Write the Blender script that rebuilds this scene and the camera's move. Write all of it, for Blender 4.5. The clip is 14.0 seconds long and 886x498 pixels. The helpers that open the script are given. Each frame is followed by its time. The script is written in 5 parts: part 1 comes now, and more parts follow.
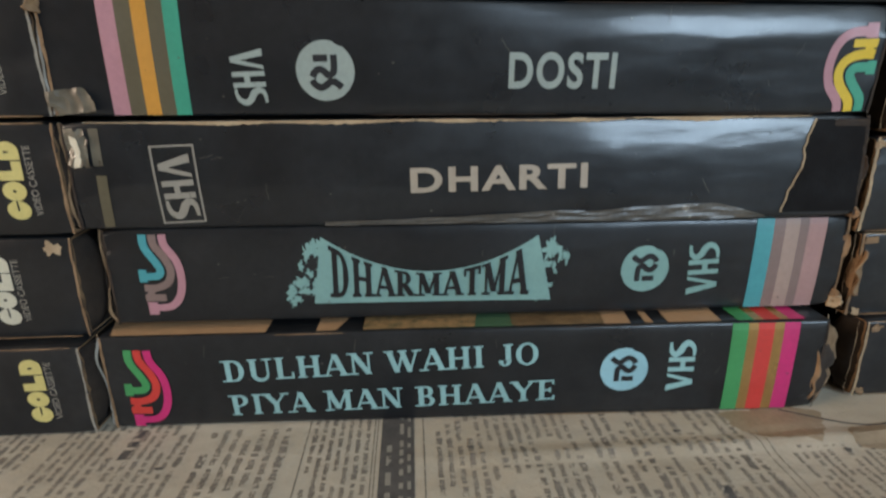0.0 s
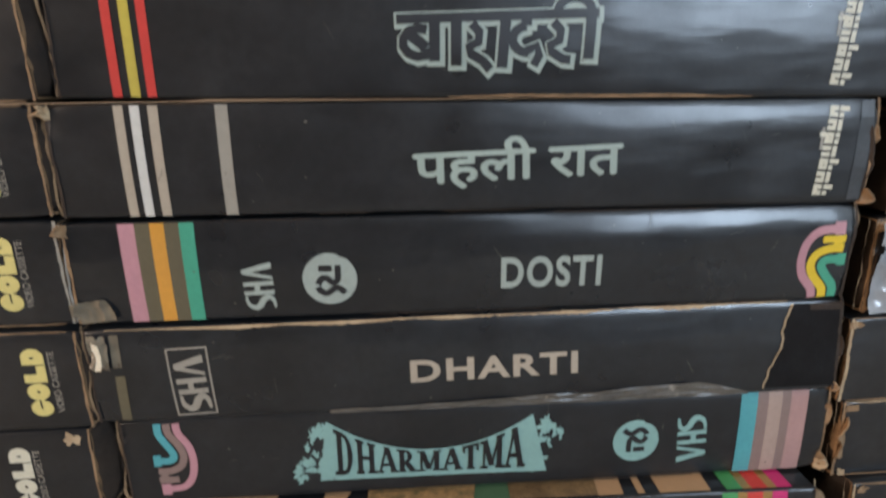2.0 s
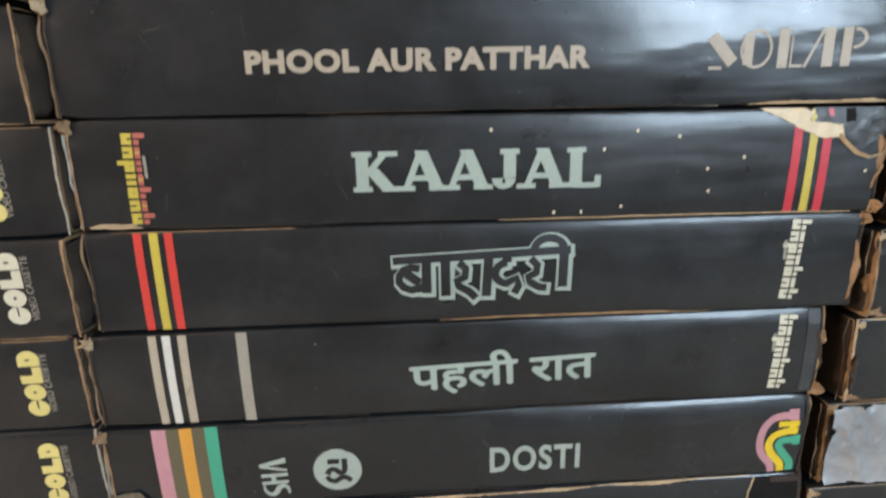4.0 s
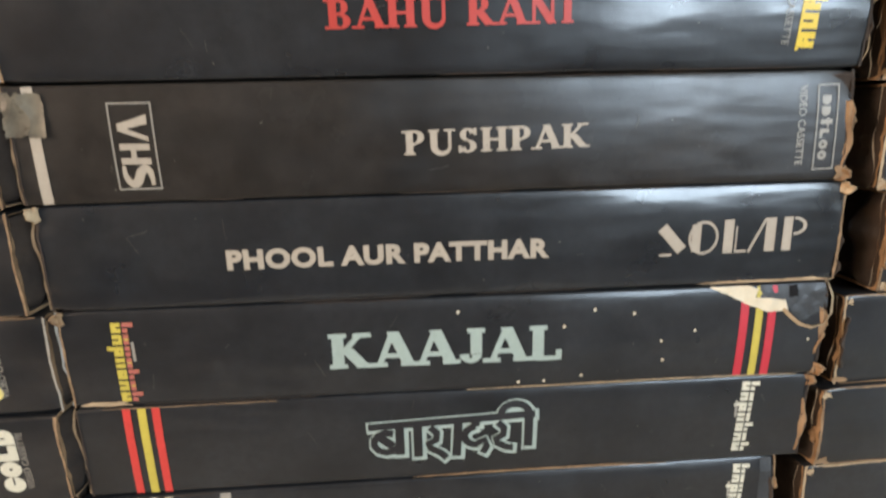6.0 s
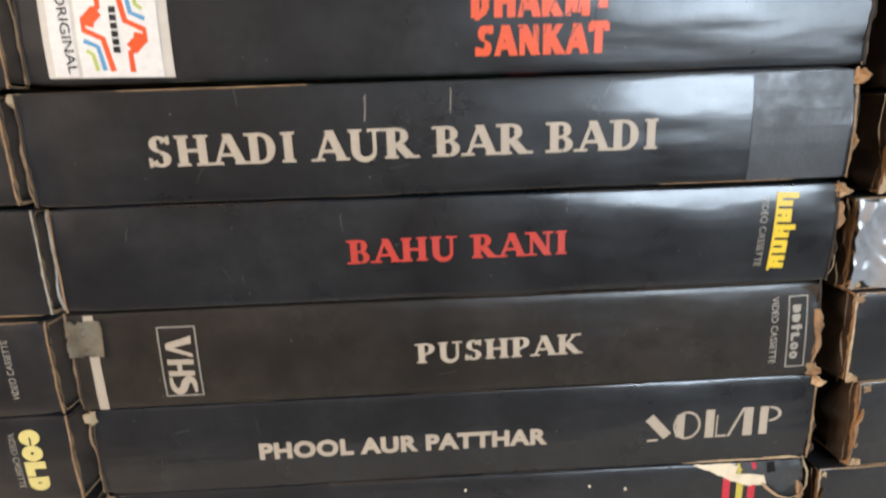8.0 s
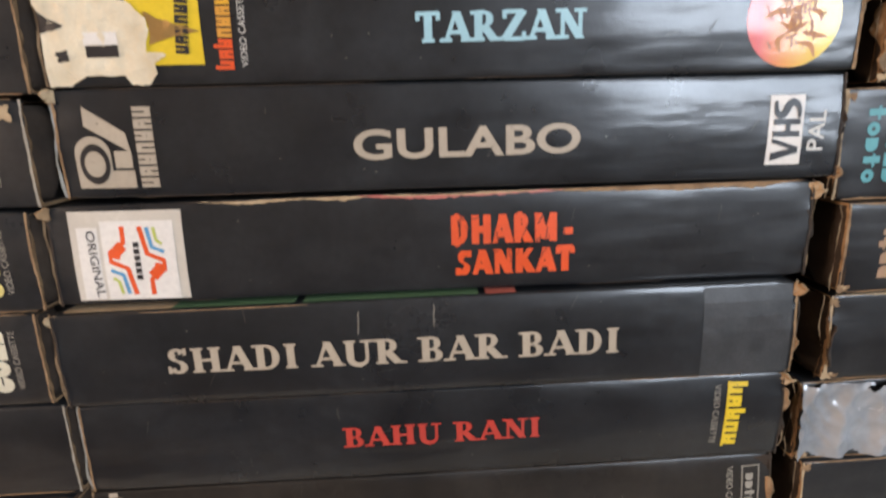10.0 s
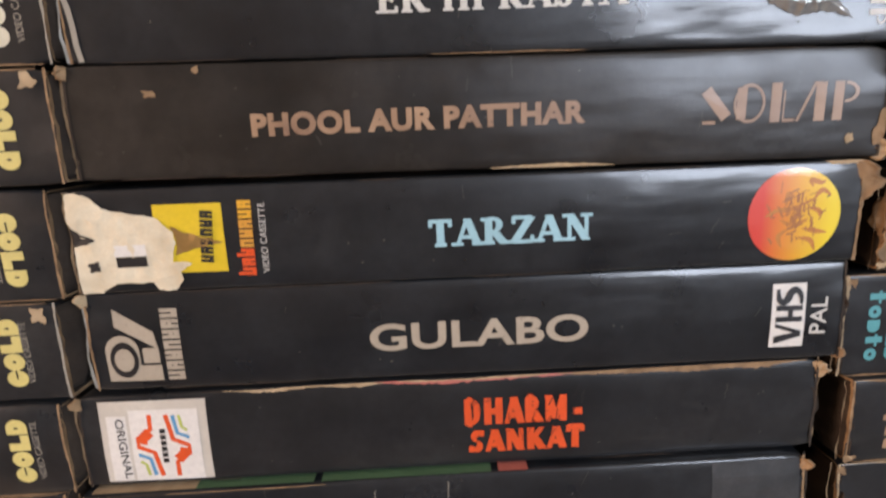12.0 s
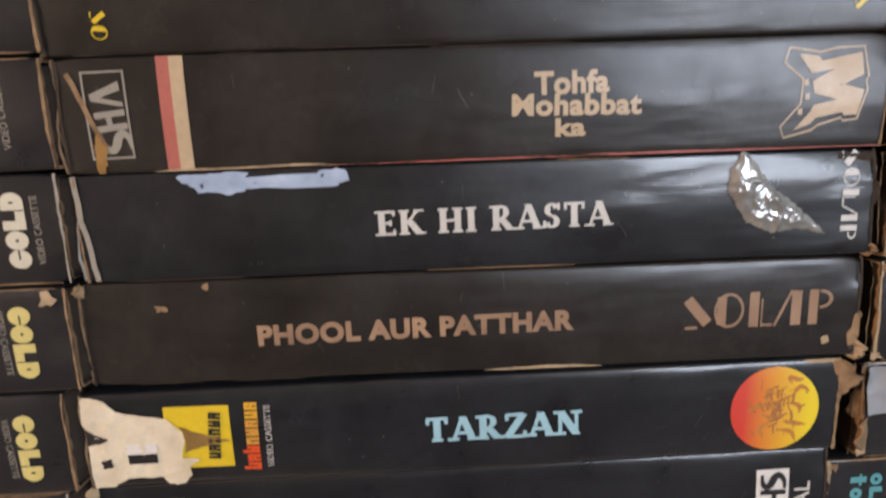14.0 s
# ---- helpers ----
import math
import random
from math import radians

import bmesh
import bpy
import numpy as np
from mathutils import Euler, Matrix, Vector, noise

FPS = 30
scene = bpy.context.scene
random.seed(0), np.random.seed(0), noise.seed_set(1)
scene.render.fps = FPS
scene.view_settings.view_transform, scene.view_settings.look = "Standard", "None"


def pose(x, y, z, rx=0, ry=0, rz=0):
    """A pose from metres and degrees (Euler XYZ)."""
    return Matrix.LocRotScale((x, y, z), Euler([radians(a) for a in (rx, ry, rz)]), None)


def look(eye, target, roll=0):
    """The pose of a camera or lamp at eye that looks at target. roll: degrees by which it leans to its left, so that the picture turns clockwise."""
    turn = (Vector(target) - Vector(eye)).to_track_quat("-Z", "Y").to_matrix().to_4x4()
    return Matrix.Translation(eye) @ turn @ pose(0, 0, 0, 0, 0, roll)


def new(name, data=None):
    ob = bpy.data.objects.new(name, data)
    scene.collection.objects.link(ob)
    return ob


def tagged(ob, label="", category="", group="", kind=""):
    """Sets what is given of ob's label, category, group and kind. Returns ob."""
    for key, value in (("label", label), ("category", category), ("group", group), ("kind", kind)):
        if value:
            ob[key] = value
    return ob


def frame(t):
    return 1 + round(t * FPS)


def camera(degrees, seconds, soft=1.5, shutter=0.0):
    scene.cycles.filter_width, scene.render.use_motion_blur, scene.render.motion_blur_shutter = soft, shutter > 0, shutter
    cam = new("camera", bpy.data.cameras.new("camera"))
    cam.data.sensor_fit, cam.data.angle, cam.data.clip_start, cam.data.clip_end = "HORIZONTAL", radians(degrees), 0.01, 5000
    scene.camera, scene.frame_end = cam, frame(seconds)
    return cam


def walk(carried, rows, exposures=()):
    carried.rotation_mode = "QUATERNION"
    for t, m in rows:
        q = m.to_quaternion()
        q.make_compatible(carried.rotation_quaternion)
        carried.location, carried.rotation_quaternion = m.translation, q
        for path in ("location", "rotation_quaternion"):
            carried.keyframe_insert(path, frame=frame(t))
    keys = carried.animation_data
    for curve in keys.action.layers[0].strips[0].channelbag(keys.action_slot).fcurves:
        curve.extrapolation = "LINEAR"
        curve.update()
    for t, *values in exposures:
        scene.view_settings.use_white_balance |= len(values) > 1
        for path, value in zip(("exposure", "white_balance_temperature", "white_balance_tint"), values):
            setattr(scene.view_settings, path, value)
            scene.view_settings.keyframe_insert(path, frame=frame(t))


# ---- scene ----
cam = camera(77.41, 14.0, soft=2.4, shutter=0.5)
# seconds, x, y, z, yaw, pitch, roll
PATH = [
    (0.0, -0.00671, -0.13380, 0.09466, -3.039, -18.158, -0.882),
    (0.5, -0.00598, -0.13220, 0.10176, -3.043, -16.636, -0.802),
    (1.0, -0.00247, -0.13138, 0.11241, -3.339, -15.799, -1.055),
    (1.5, -0.00497, -0.13160, 0.11976, -3.146, -15.590, -1.695),
    (2.0, -0.00434, -0.13016, 0.13608, -2.820, -15.284, -1.791),
    (2.5, -0.00427, -0.13134, 0.15078, -2.400, -14.597, -2.136),
    (3.0, -0.00463, -0.13250, 0.16277, -2.149, -14.649, -2.316),
    (5.5, 0.01148, -0.13432, 0.22570, -2.479, -14.701, -3.243),
    (6.0, 0.00956, -0.13219, 0.23438, -2.720, -14.449, -3.009),
    (6.5, 0.01079, -0.13104, 0.25090, -2.516, -14.040, -3.356),
    (7.0, 0.01253, -0.13298, 0.26264, -2.249, -14.227, -3.299),
    (7.5, 0.01140, -0.13434, 0.27488, -1.914, -13.941, -3.308),
    (10.0, 0.02033, -0.13970, 0.34137, -1.423, -13.887, -3.714),
    (10.5, 0.01737, -0.13680, 0.35563, -1.004, -13.550, -3.817),
    (11.0, 0.01949, -0.13475, 0.36460, -0.936, -13.561, -3.855),
    (11.5, 0.01973, -0.13413, 0.37399, -0.842, -13.565, -4.046),
    (12.0, 0.02263, -0.13461, 0.38679, -0.573, -12.651, -4.533),
    (12.5, 0.02403, -0.13488, 0.39593, -0.370, -12.449, -4.869),
    (13.0, 0.02434, -0.13417, 0.40654, -0.327, -12.014, -4.565),
    (13.5, 0.02623, -0.13338, 0.42012, -0.344, -11.523, -4.478),
    (14.0, 0.02757, -0.13252, 0.43312, -0.608, -10.851, -4.732),
]
# seconds, stops, kelvin, tint
EXPOSURES = [
    (0.0, -0.40, 6850, 17), (0.5, -0.50, 6800, 17), (2.0, -0.16, 7100, 23), (3.0, 0.08, 7050, 19), (5.5, 0.36, 7400, 21),
    (7.5, 0.50, 7450, 23), (10.0, 0.12, 7750, 28), (12.0, 0.04, 7800, 32), (14.0, -0.10, 7900, 32),
]
walk(cam, [(t, pose(x, y, z, 90 + pitch, 0, yaw) @ pose(0, 0, 0, 0, 0, roll)) for t, x, y, z, yaw, pitch, roll in PATH], EXPOSURES)

# ---- world, window light, exposure ----
scene.view_settings.exposure = 0.0
world = bpy.data.worlds.new("sky")
scene.world = world
world.use_nodes = True
sky = world.node_tree.nodes.new("ShaderNodeTexSky")
sky.sky_type, sky.sun_disc, sky.sun_elevation, sky.sun_rotation = "NISHITA", False, radians(40), radians(150)
world.node_tree.nodes["Background"].inputs[1].default_value = 0.12
world.node_tree.links.new(sky.outputs[0], world.node_tree.nodes["Background"].inputs[0])


def area(name, where, towards, wide, high, watts, colour):
    data = bpy.data.lights.new(name, "AREA")
    data.shape, data.size, data.size_y, data.energy, data.color = "RECTANGLE", wide, high, watts, colour
    ob = new(name, data)
    ob.matrix_world = look(where, towards)
    return ob


# daylight in the rear window, and an unseen warm side lamp added as fill
area("window_daylight", (1.55, -2.41, 1.05), (1.55, 0.0, 1.05), 1.18, 1.2, 98, (0.53, 0.79, 1.0))
area("side_fill_light", (-1.81, -0.62, 0.75), (0.0, -0.62, 0.75), 0.8, 1.06, 38, (1.0, 0.83, 0.64))

# ---- materials ----


def material(name, rgb, rough=0.5, metal=0.0, second=None, scale=40.0, wear=None, wear_amount=0.0, wear_scale=300.0, bump=0.0, bump_scale=900.0, rough_spread=0.12, spec=0.5, wave=0.0, coat=0.0, coat_rough=0.15):
    """A surface with mottling at two scales, uneven gloss, fine relief and, where given, flakes of another colour."""
    mat = bpy.data.materials.new(name)
    mat.use_nodes = True
    nodes, links = mat.node_tree.nodes, mat.node_tree.links
    bsdf = nodes["Principled BSDF"]
    geo = nodes.new("ShaderNodeNewGeometry")

    def node(kind, **sockets):
        n = nodes.new(kind)
        for key, value in sockets.items():
            n.inputs[key].default_value = value
        return n

    def cloud(size, detail=3.0, rough_=0.6):
        n = node("ShaderNodeTexNoise", Scale=size, Detail=detail, Roughness=rough_)
        links.new(geo.outputs["Position"], n.inputs["Vector"])
        return n.outputs["Fac"]

    def ramp(fac, low, high, c0, c1):
        n = nodes.new("ShaderNodeMapRange")
        for key, value in zip(("From Min", "From Max", "To Min", "To Max"), (low, high, c0, c1)):
            n.inputs[key].default_value = value
        links.new(fac, n.inputs["Value"])
        return n.outputs["Result"]

    def mix(fac, a, b):
        n = nodes.new("ShaderNodeMix")
        n.data_type = "RGBA"
        links.new(fac, n.inputs[0])
        for sock, value in ((6, a), (7, b)):
            if isinstance(value, tuple):
                n.inputs[sock].default_value = (*value, 1)
            else:
                links.new(value, n.inputs[sock])
        return n.outputs[2]

    second = second or tuple(c * 0.7 for c in rgb)
    colour = mix(ramp(cloud(scale), 0.3, 0.7, 0, 1), rgb, second)
    colour = mix(ramp(cloud(scale * 14, 2), 0.35, 0.75, 0, 0.5), colour, tuple(c * 0.75 for c in rgb))
    if wear:
        worn = ramp(cloud(wear_scale, 4, 0.7), 0.62 - 0.25 * wear_amount, 0.66 - 0.25 * wear_amount, 0, 1)
        colour = mix(worn, colour, wear)
    links.new(colour, bsdf.inputs["Base Color"])
    links.new(ramp(cloud(scale * 1.7, 4), 0.3, 0.7, rough - rough_spread, rough + rough_spread), bsdf.inputs["Roughness"])
    bsdf.inputs["Metallic"].default_value = metal
    bsdf.inputs["Specular IOR Level"].default_value = spec
    if coat:
        bsdf.inputs["Coat Weight"].default_value = coat
        links.new(ramp(cloud(scale * 0.8, 5, 0.65), 0.35, 0.7, coat_rough * 0.7, coat_rough * 1.7), bsdf.inputs["Coat Roughness"])
    if bump or wave:
        n = nodes.new("ShaderNodeBump")
        n.inputs["Strength"].default_value = 1.0
        n.inputs["Distance"].default_value = bump
        links.new(cloud(bump_scale, 3), n.inputs["Height"])
        last = n
        if wave:
            m = nodes.new("ShaderNodeBump")
            m.inputs["Strength"].default_value = 1.0
            m.inputs["Distance"].default_value = wave
            drawn = node("ShaderNodeVectorMath")
            drawn.operation = "MULTIPLY"
            drawn.inputs[1].default_value = (0.4, 1.0, 1.5)
            links.new(geo.outputs["Position"], drawn.inputs[0])
            folds = node("ShaderNodeTexNoise", Scale=52.0, Detail=2.5, Roughness=0.5)
            links.new(drawn.outputs[0], folds.inputs["Vector"])
            links.new(folds.outputs["Fac"], m.inputs["Height"])
            links.new(n.outputs[0], m.inputs["Normal"])
            last = m
        links.new(last.outputs[0], bsdf.inputs["Normal"])
        links.new(last.outputs[0], bsdf.inputs["Coat Normal"])
    return mat


def card(name, rgb, rough, wave, coat, coat_rough):
    return material(name, rgb, rough, second=(rgb[0] * 3.0, rgb[1] * 2.7, rgb[2] * 2.4), scale=30, spec=0.36, wear=(0.05, 0.046, 0.042), wear_amount=-0.42, wear_scale=420, bump=0.00002, wave=wave, rough_spread=0.1, coat=coat, coat_rough=coat_rough)


CARD = card("black_coated_card", (0.0075, 0.009, 0.011), 0.36, 0.0007, 0.3, 0.16)
GLOSSY_CARD = card("glossy_black_card", (0.006, 0.008, 0.0105), 0.33, 0.0007, 0.5, 0.11)
DULL_CARD = card("dull_brownish_card", (0.0095, 0.0088, 0.0084), 0.38, 0.0007, 0.2, 0.2)
RAW = material("raw_brown_cardboard", (0.33, 0.20, 0.105), 0.85, second=(0.13, 0.072, 0.035), scale=160, bump=0.00015)
BARE_BLACK = material("bare_black_board", (0.007, 0.006, 0.006), 0.8, scale=60, bump=0.0001, spec=0.2)
# raw board coloured darker for shade inside ends and gaps; worn edges too
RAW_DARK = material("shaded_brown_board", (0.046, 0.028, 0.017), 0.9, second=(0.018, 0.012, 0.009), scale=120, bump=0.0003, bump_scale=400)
PLASTIC = material("black_plastic", (0.012, 0.012, 0.013), 0.4, scale=60, bump=0.00003)
PAPER = material("newsprint", (0.56, 0.50, 0.40), 0.9, second=(0.46, 0.39, 0.29), scale=25, bump=0.00015, wave=0.0022)
PLASTER = material("painted_plaster", (0.46, 0.42, 0.36), 0.8, second=(0.40, 0.36, 0.30), scale=4, bump=0.0005, bump_scale=60)
WOOD = material("dark_wood", (0.16, 0.09, 0.05), 0.6, second=(0.10, 0.055, 0.03), scale=12, bump=0.0003, bump_scale=120)

# ---- helpers for things and parts ----
MM = 0.001


def part(name, bm, mat, parent=None, label="", smooth=False):
    """Links a bmesh as one mesh object under a thing or a part."""
    bmesh.ops.recalc_face_normals(bm, faces=bm.faces) if smooth else None
    mesh = bpy.data.meshes.new(name)
    bm.to_mesh(mesh)
    bm.free()
    for m in (mat if isinstance(mat, (list, tuple)) else (mat,)):
        mesh.materials.append(m)
    if smooth:
        mesh.polygons.foreach_set("use_smooth", [True] * len(mesh.polygons))
    ob = new(name, mesh)
    if parent:
        ob.parent = parent
    if label:
        tagged(ob, label)
    return ob


def block(bm, x0, x1, y0, y1, z0, z1, bevel=0.0):
    made = bmesh.ops.create_cube(bm, size=1.0, matrix=Matrix.Translation(((x0 + x1) / 2, (y0 + y1) / 2, (z0 + z1) / 2)) @ Matrix.Diagonal((x1 - x0, y1 - y0, z1 - z0, 1)))
    if bevel:
        edges = list({e for v in made["verts"] for e in v.link_edges})
        bmesh.ops.bevel(bm, geom=edges, offset=bevel, segments=2, affect="EDGES")
    return bm


# ---- structure: table, newspaper, room ----
# Middle stack, bottom to top: left end x, right end x, bottom z at the middle, height (mm), tilt, yaw (degrees), set forward (mm)
BOXES = {
    "wedding": (-88.0, 101.5, 3.7, 25.7, 0.1, 1.6, 5.0),
    "dacoit": (-83.0, 107.5, 31.9, 25.2, 0.7, 0.0, 0.0),
    "earth": (-86.5, 106.5, 57.7, 25.3, 0.6, 0.0, 1.2),
    "friend": (-87.0, 106.0, 83.8, 24.7, 0.9, 0.0, 0.0),
    "night": (-85.5, 107.2, 109.6, 25.7, 1.2, 0.0, 0.0),
    "mansion": (-80.7, 113.7, 135.7, 25.7, 1.6, 0.0, 0.0),
    "kohl": (-79.8, 115.8, 161.7, 25.7, 1.75, 0.0, 0.3),
    "stone": (-79.3, 117.0, 188.2, 25.6, 1.5, 0.0, 0.6),
    "flower": (-79.3, 115.8, 214.3, 25.7, 1.55, 0.0, 0.8),
    "bride": (-78.2, 117.0, 241.2, 25.5, 1.65, 0.0, 1.0),
    "ruin": (-78.4, 116.6, 268.4, 25.7, 1.35, 0.6, 3.0),
    "crisis": (-75.5, 120.6, 295.6, 25.8, 1.8, 0.0, 0.0),
    "rose": (-68.0, 126.3, 322.4, 25.7, 2.2, 0.0, 0.0),
    "jungle": (-66.0, 127.8, 348.8, 25.5, 2.2, 0.0, 0.8),
    "brown": (-61.0, 131.8, 375.5, 25.6, 2.75, 0.0, 0.3),
    "road": (-57.5, 134.5, 402.0, 25.8, 2.7, 0.0, 0.0),
    "gift": (-56.5, 135.5, 428.3, 25.8, 2.6, 0.0, 0.3),
    "upper": (-57.0, 135.5, 454.6, 25.8, 2.6, 0.0, 0.3),
    "topmost": (-57.0, 136.0, 480.9, 25.8, 2.6, 0.0, 0.0),
}
def slab(name, x0, x1, y0, y1, z0, z1, mat, label, category):
    bm = block(bmesh.new(), x0, x1, y0, y1, z0, z1)
    return tagged(part(name, bm, mat), label, category, kind="structure")


slab("shelf_board", -1.8, 2.5, -0.36, 0.36, -0.028, 0.0012, WOOD, "dark brown wooden shelf board under the newspaper", "shelf")
slab("wall_back", -1.8, 2.5, 0.36, 0.46, -0.75, 1.9, PLASTER, "plain painted plaster wall behind the stacks", "wall")
# the left wall's opening is made up, for the added side fill
slab("wall_left_far", -1.9, -1.8, -0.2, 0.46, -0.75, 1.9, PLASTER, "plain painted plaster wall beside an unseen window opening", "wall")
slab("wall_left_near", -1.9, -1.8, -2.5, -1.04, -0.75, 1.9, PLASTER, "plain painted plaster wall beside an unseen window opening", "wall")
slab("wall_left_sill", -1.9, -1.8, -1.04, -0.2, -0.75, 0.2, PLASTER, "plain painted plaster wall under an unseen window opening", "wall")
slab("wall_left_head", -1.9, -1.8, -1.04, -0.2, 1.3, 1.9, PLASTER, "plain painted plaster wall over an unseen window opening", "wall")
slab("wall_right", 2.5, 2.6, -2.5, 0.46, -0.75, 1.9, PLASTER, "plain painted plaster wall", "wall")
slab("wall_rear_left", -1.8, 0.95, -2.5, -2.4, -0.75, 1.9, PLASTER, "plain painted plaster wall behind the camera", "wall")
slab("wall_rear_right", 2.15, 2.5, -2.5, -2.4, -0.75, 1.9, PLASTER, "plain painted plaster wall beside an unseen window opening", "wall")
slab("wall_rear_sill", 0.95, 2.15, -2.5, -2.4, -0.75, 0.44, PLASTER, "plain painted plaster wall under an unseen window opening", "wall")
slab("wall_rear_head", 0.95, 2.15, -2.5, -2.4, 1.66, 1.9, PLASTER, "plain painted plaster wall over an unseen window opening", "wall")
slab("floor", -1.9, 2.6, -2.5, 0.46, -0.80, -0.75, WOOD, "dark brown floor of the room", "floor")
slab("ceiling", -1.9, 2.6, -2.5, 0.46, 1.9, 1.98, PLASTER, "plain painted ceiling", "ceiling")

# ---- cassette boxes ----
DEPTH = 104.0
# boxes whose face is folded back along its upper edge: from u, above v (mm), first slope and bend
CREASED = {4: (90, 18.0, 0.05, 0.024), 8: (130, 19.0, 0.0, 0.012), 5: (100, 19.5, 0.0, 0.02), 10: (115, 19.0, 0.0, 0.014), 11: (60, 15.0, 0.0, 0.006), 16: (158, 17.0, 0.0, 0.012)}


# boxes whose face leans back (or forward) towards one end: from u (mm), slope
LEANING = {3: (50, 0.075), 4: (60, -0.035), 10: (90, -0.03), 11: (150, 0.02), 13: (110, 0.03), 9: (110, 0.04), 16: (140, 0.06)}


def swell(u, v, w, h, seed):
    """How far the printed face of a box swells out (mm) at u, v from its lower left corner."""
    a, b = max(0.0, 1 - (2 * u / w - 1) ** 2), max(0.0, 1 - (2 * v / h - 1) ** 2)
    out = 0.62 * b * (0.5 + 0.5 * a) + 0.34 * noise.noise((u * 0.022, v * 0.05, seed * 3.7)) + 0.07 * noise.noise((u * 0.09, v * 0.16, seed * 1.9))
    for end, gap in ((0, u), (1, w - u)):
        near = max(0.0, 1 - max(0.0, gap) / 9.0)
        out += near * near * (0.5 * noise.noise((seed * 2.7, end * 5.3, 0.4)) + 0.5 * noise.noise((v * 0.12, seed * 1.3, end * 4.1)))
    start, fold, slope, bend = CREASED.get(seed, (20, h - 3.6, 0.0, 0.02))
    d = max(0.0, v - fold)
    if seed in LEANING:
        first, lean = LEANING[seed]
        out -= lean * (v - 0.35 * h) * min(1.0, max(0.0, (u - first) / 80))
    return out - (slope * d + bend * d * d) * min(1.0, max(0.0, (u - start) / 25))


def sleeve(w, h, seed):
    """The cardboard sleeve: a tube of card with rounded long edges, printed face at y = 0, open at its ends."""
    bm, card, r = bmesh.new(), 0.9, 0.8
    along = [0, 0.7, 1.6, 2.8, 4.4, 6.4, 9] + [12 + (w - 24) * k / 30 for k in range(31)] + [w - d for d in (9, 6.4, 4.4, 2.8, 1.6, 0.7, 0)]
    n = len(along)
    ring = []
    for k in range(17):
        ring.append((0.0, r + (h - 2 * r) * k / 16, 0))
    def corner(cy, cz, a0):
        for k in range(1, 4):
            a = radians(a0 - 90 * k / 4)
            ring.append((cy + r * math.cos(a), cz + r * math.sin(a), 1))
    corner(r, h - r, 180)
    ring += [(r + 1, h, 1), (DEPTH / 2, h + 0.1, 1), (DEPTH - r, h, 1)]
    corner(DEPTH - r, h - r, 90)
    ring += [(DEPTH, h - r, 1), (DEPTH, r, 1)]
    corner(DEPTH - r, r, 0)
    ring += [(DEPTH - r, 0, 1), (DEPTH / 2, -0.05, 1), (r + 1, 0, 1)]
    corner(r, r, 270)
    rows = []
    for i in range(n):
        u = along[i]
        end, gap = (0, u) if u < w / 2 else (1, w - u)
        near = max(0.0, 1 - gap / 7.0) ** 2
        crush = [max(0.0, near * (0.5 + 1.5 * noise.noise((seed * 1.7, end * 3.9, low * 7.1)))) for low in (0, 1)]
        row = []
        for y, z, kind in ring:
            out = swell(u, z, w, h, seed) if y < 3 else 0.0
            ragged = 0.7 * noise.noise((y * 0.2, z * 0.35, seed + 9.1 * (i > 0))) + 0.35 * noise.noise((y * 0.6, z * 1.1, seed + 4.1 * (i > 0))) if i in (0, n - 1) else 0.0
            dent = -crush[0] if z > 0.75 * h else 0.6 * crush[1] if z < 0.25 * h else 0.0
            row.append(bm.verts.new(((u - w / 2 + ragged) * MM, (y - out + (0.5 * abs(dent) if y < 3 else 0.0)) * MM, (z + dent) * MM)))
        rows.append(row)
    count = len(ring)
    for a, b in zip(rows, rows[1:]):
        for k in range(count):
            f = bm.faces.new((a[k], b[k], b[(k + 1) % count], a[(k + 1) % count]))
            f.smooth = True
    # raw board shows on the cut ends
    for row, way in ((rows[0], 1), (rows[-1], -1)):
        inner = []
        row = [bm.verts.new(v.co) for v in row]
        for v, (y, z, kind) in zip(row, ring):
            inner.append(bm.verts.new((v.co.x + way * 0.1 * MM, (card + y * (DEPTH - 2 * card) / DEPTH) * MM, (card + z * (h - 2 * card) / h) * MM)))
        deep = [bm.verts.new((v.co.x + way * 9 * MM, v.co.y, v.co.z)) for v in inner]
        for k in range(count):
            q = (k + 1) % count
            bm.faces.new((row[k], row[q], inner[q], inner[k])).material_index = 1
            # inner walls use the darkened board: the recess's shade is in their colour
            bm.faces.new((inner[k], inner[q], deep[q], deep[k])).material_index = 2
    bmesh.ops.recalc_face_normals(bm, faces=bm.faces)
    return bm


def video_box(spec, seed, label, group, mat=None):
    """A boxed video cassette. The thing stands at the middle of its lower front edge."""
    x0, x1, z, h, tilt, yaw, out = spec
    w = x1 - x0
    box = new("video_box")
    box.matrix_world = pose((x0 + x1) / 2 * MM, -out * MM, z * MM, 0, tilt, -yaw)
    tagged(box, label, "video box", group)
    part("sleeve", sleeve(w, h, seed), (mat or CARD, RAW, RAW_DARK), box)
    bm = block(bmesh.new(), (-w / 2 + 3) * MM, (w / 2 - 3) * MM, 1.6 * MM, (DEPTH - 2) * MM, 1.3 * MM, (h - 1.3) * MM, 0.8 * MM)
    part("cassette", bm, PLASTIC, box, "black plastic cassette inside the sleeve")
    box["w"], box["h"], box["seed"] = w, h, seed
    return box


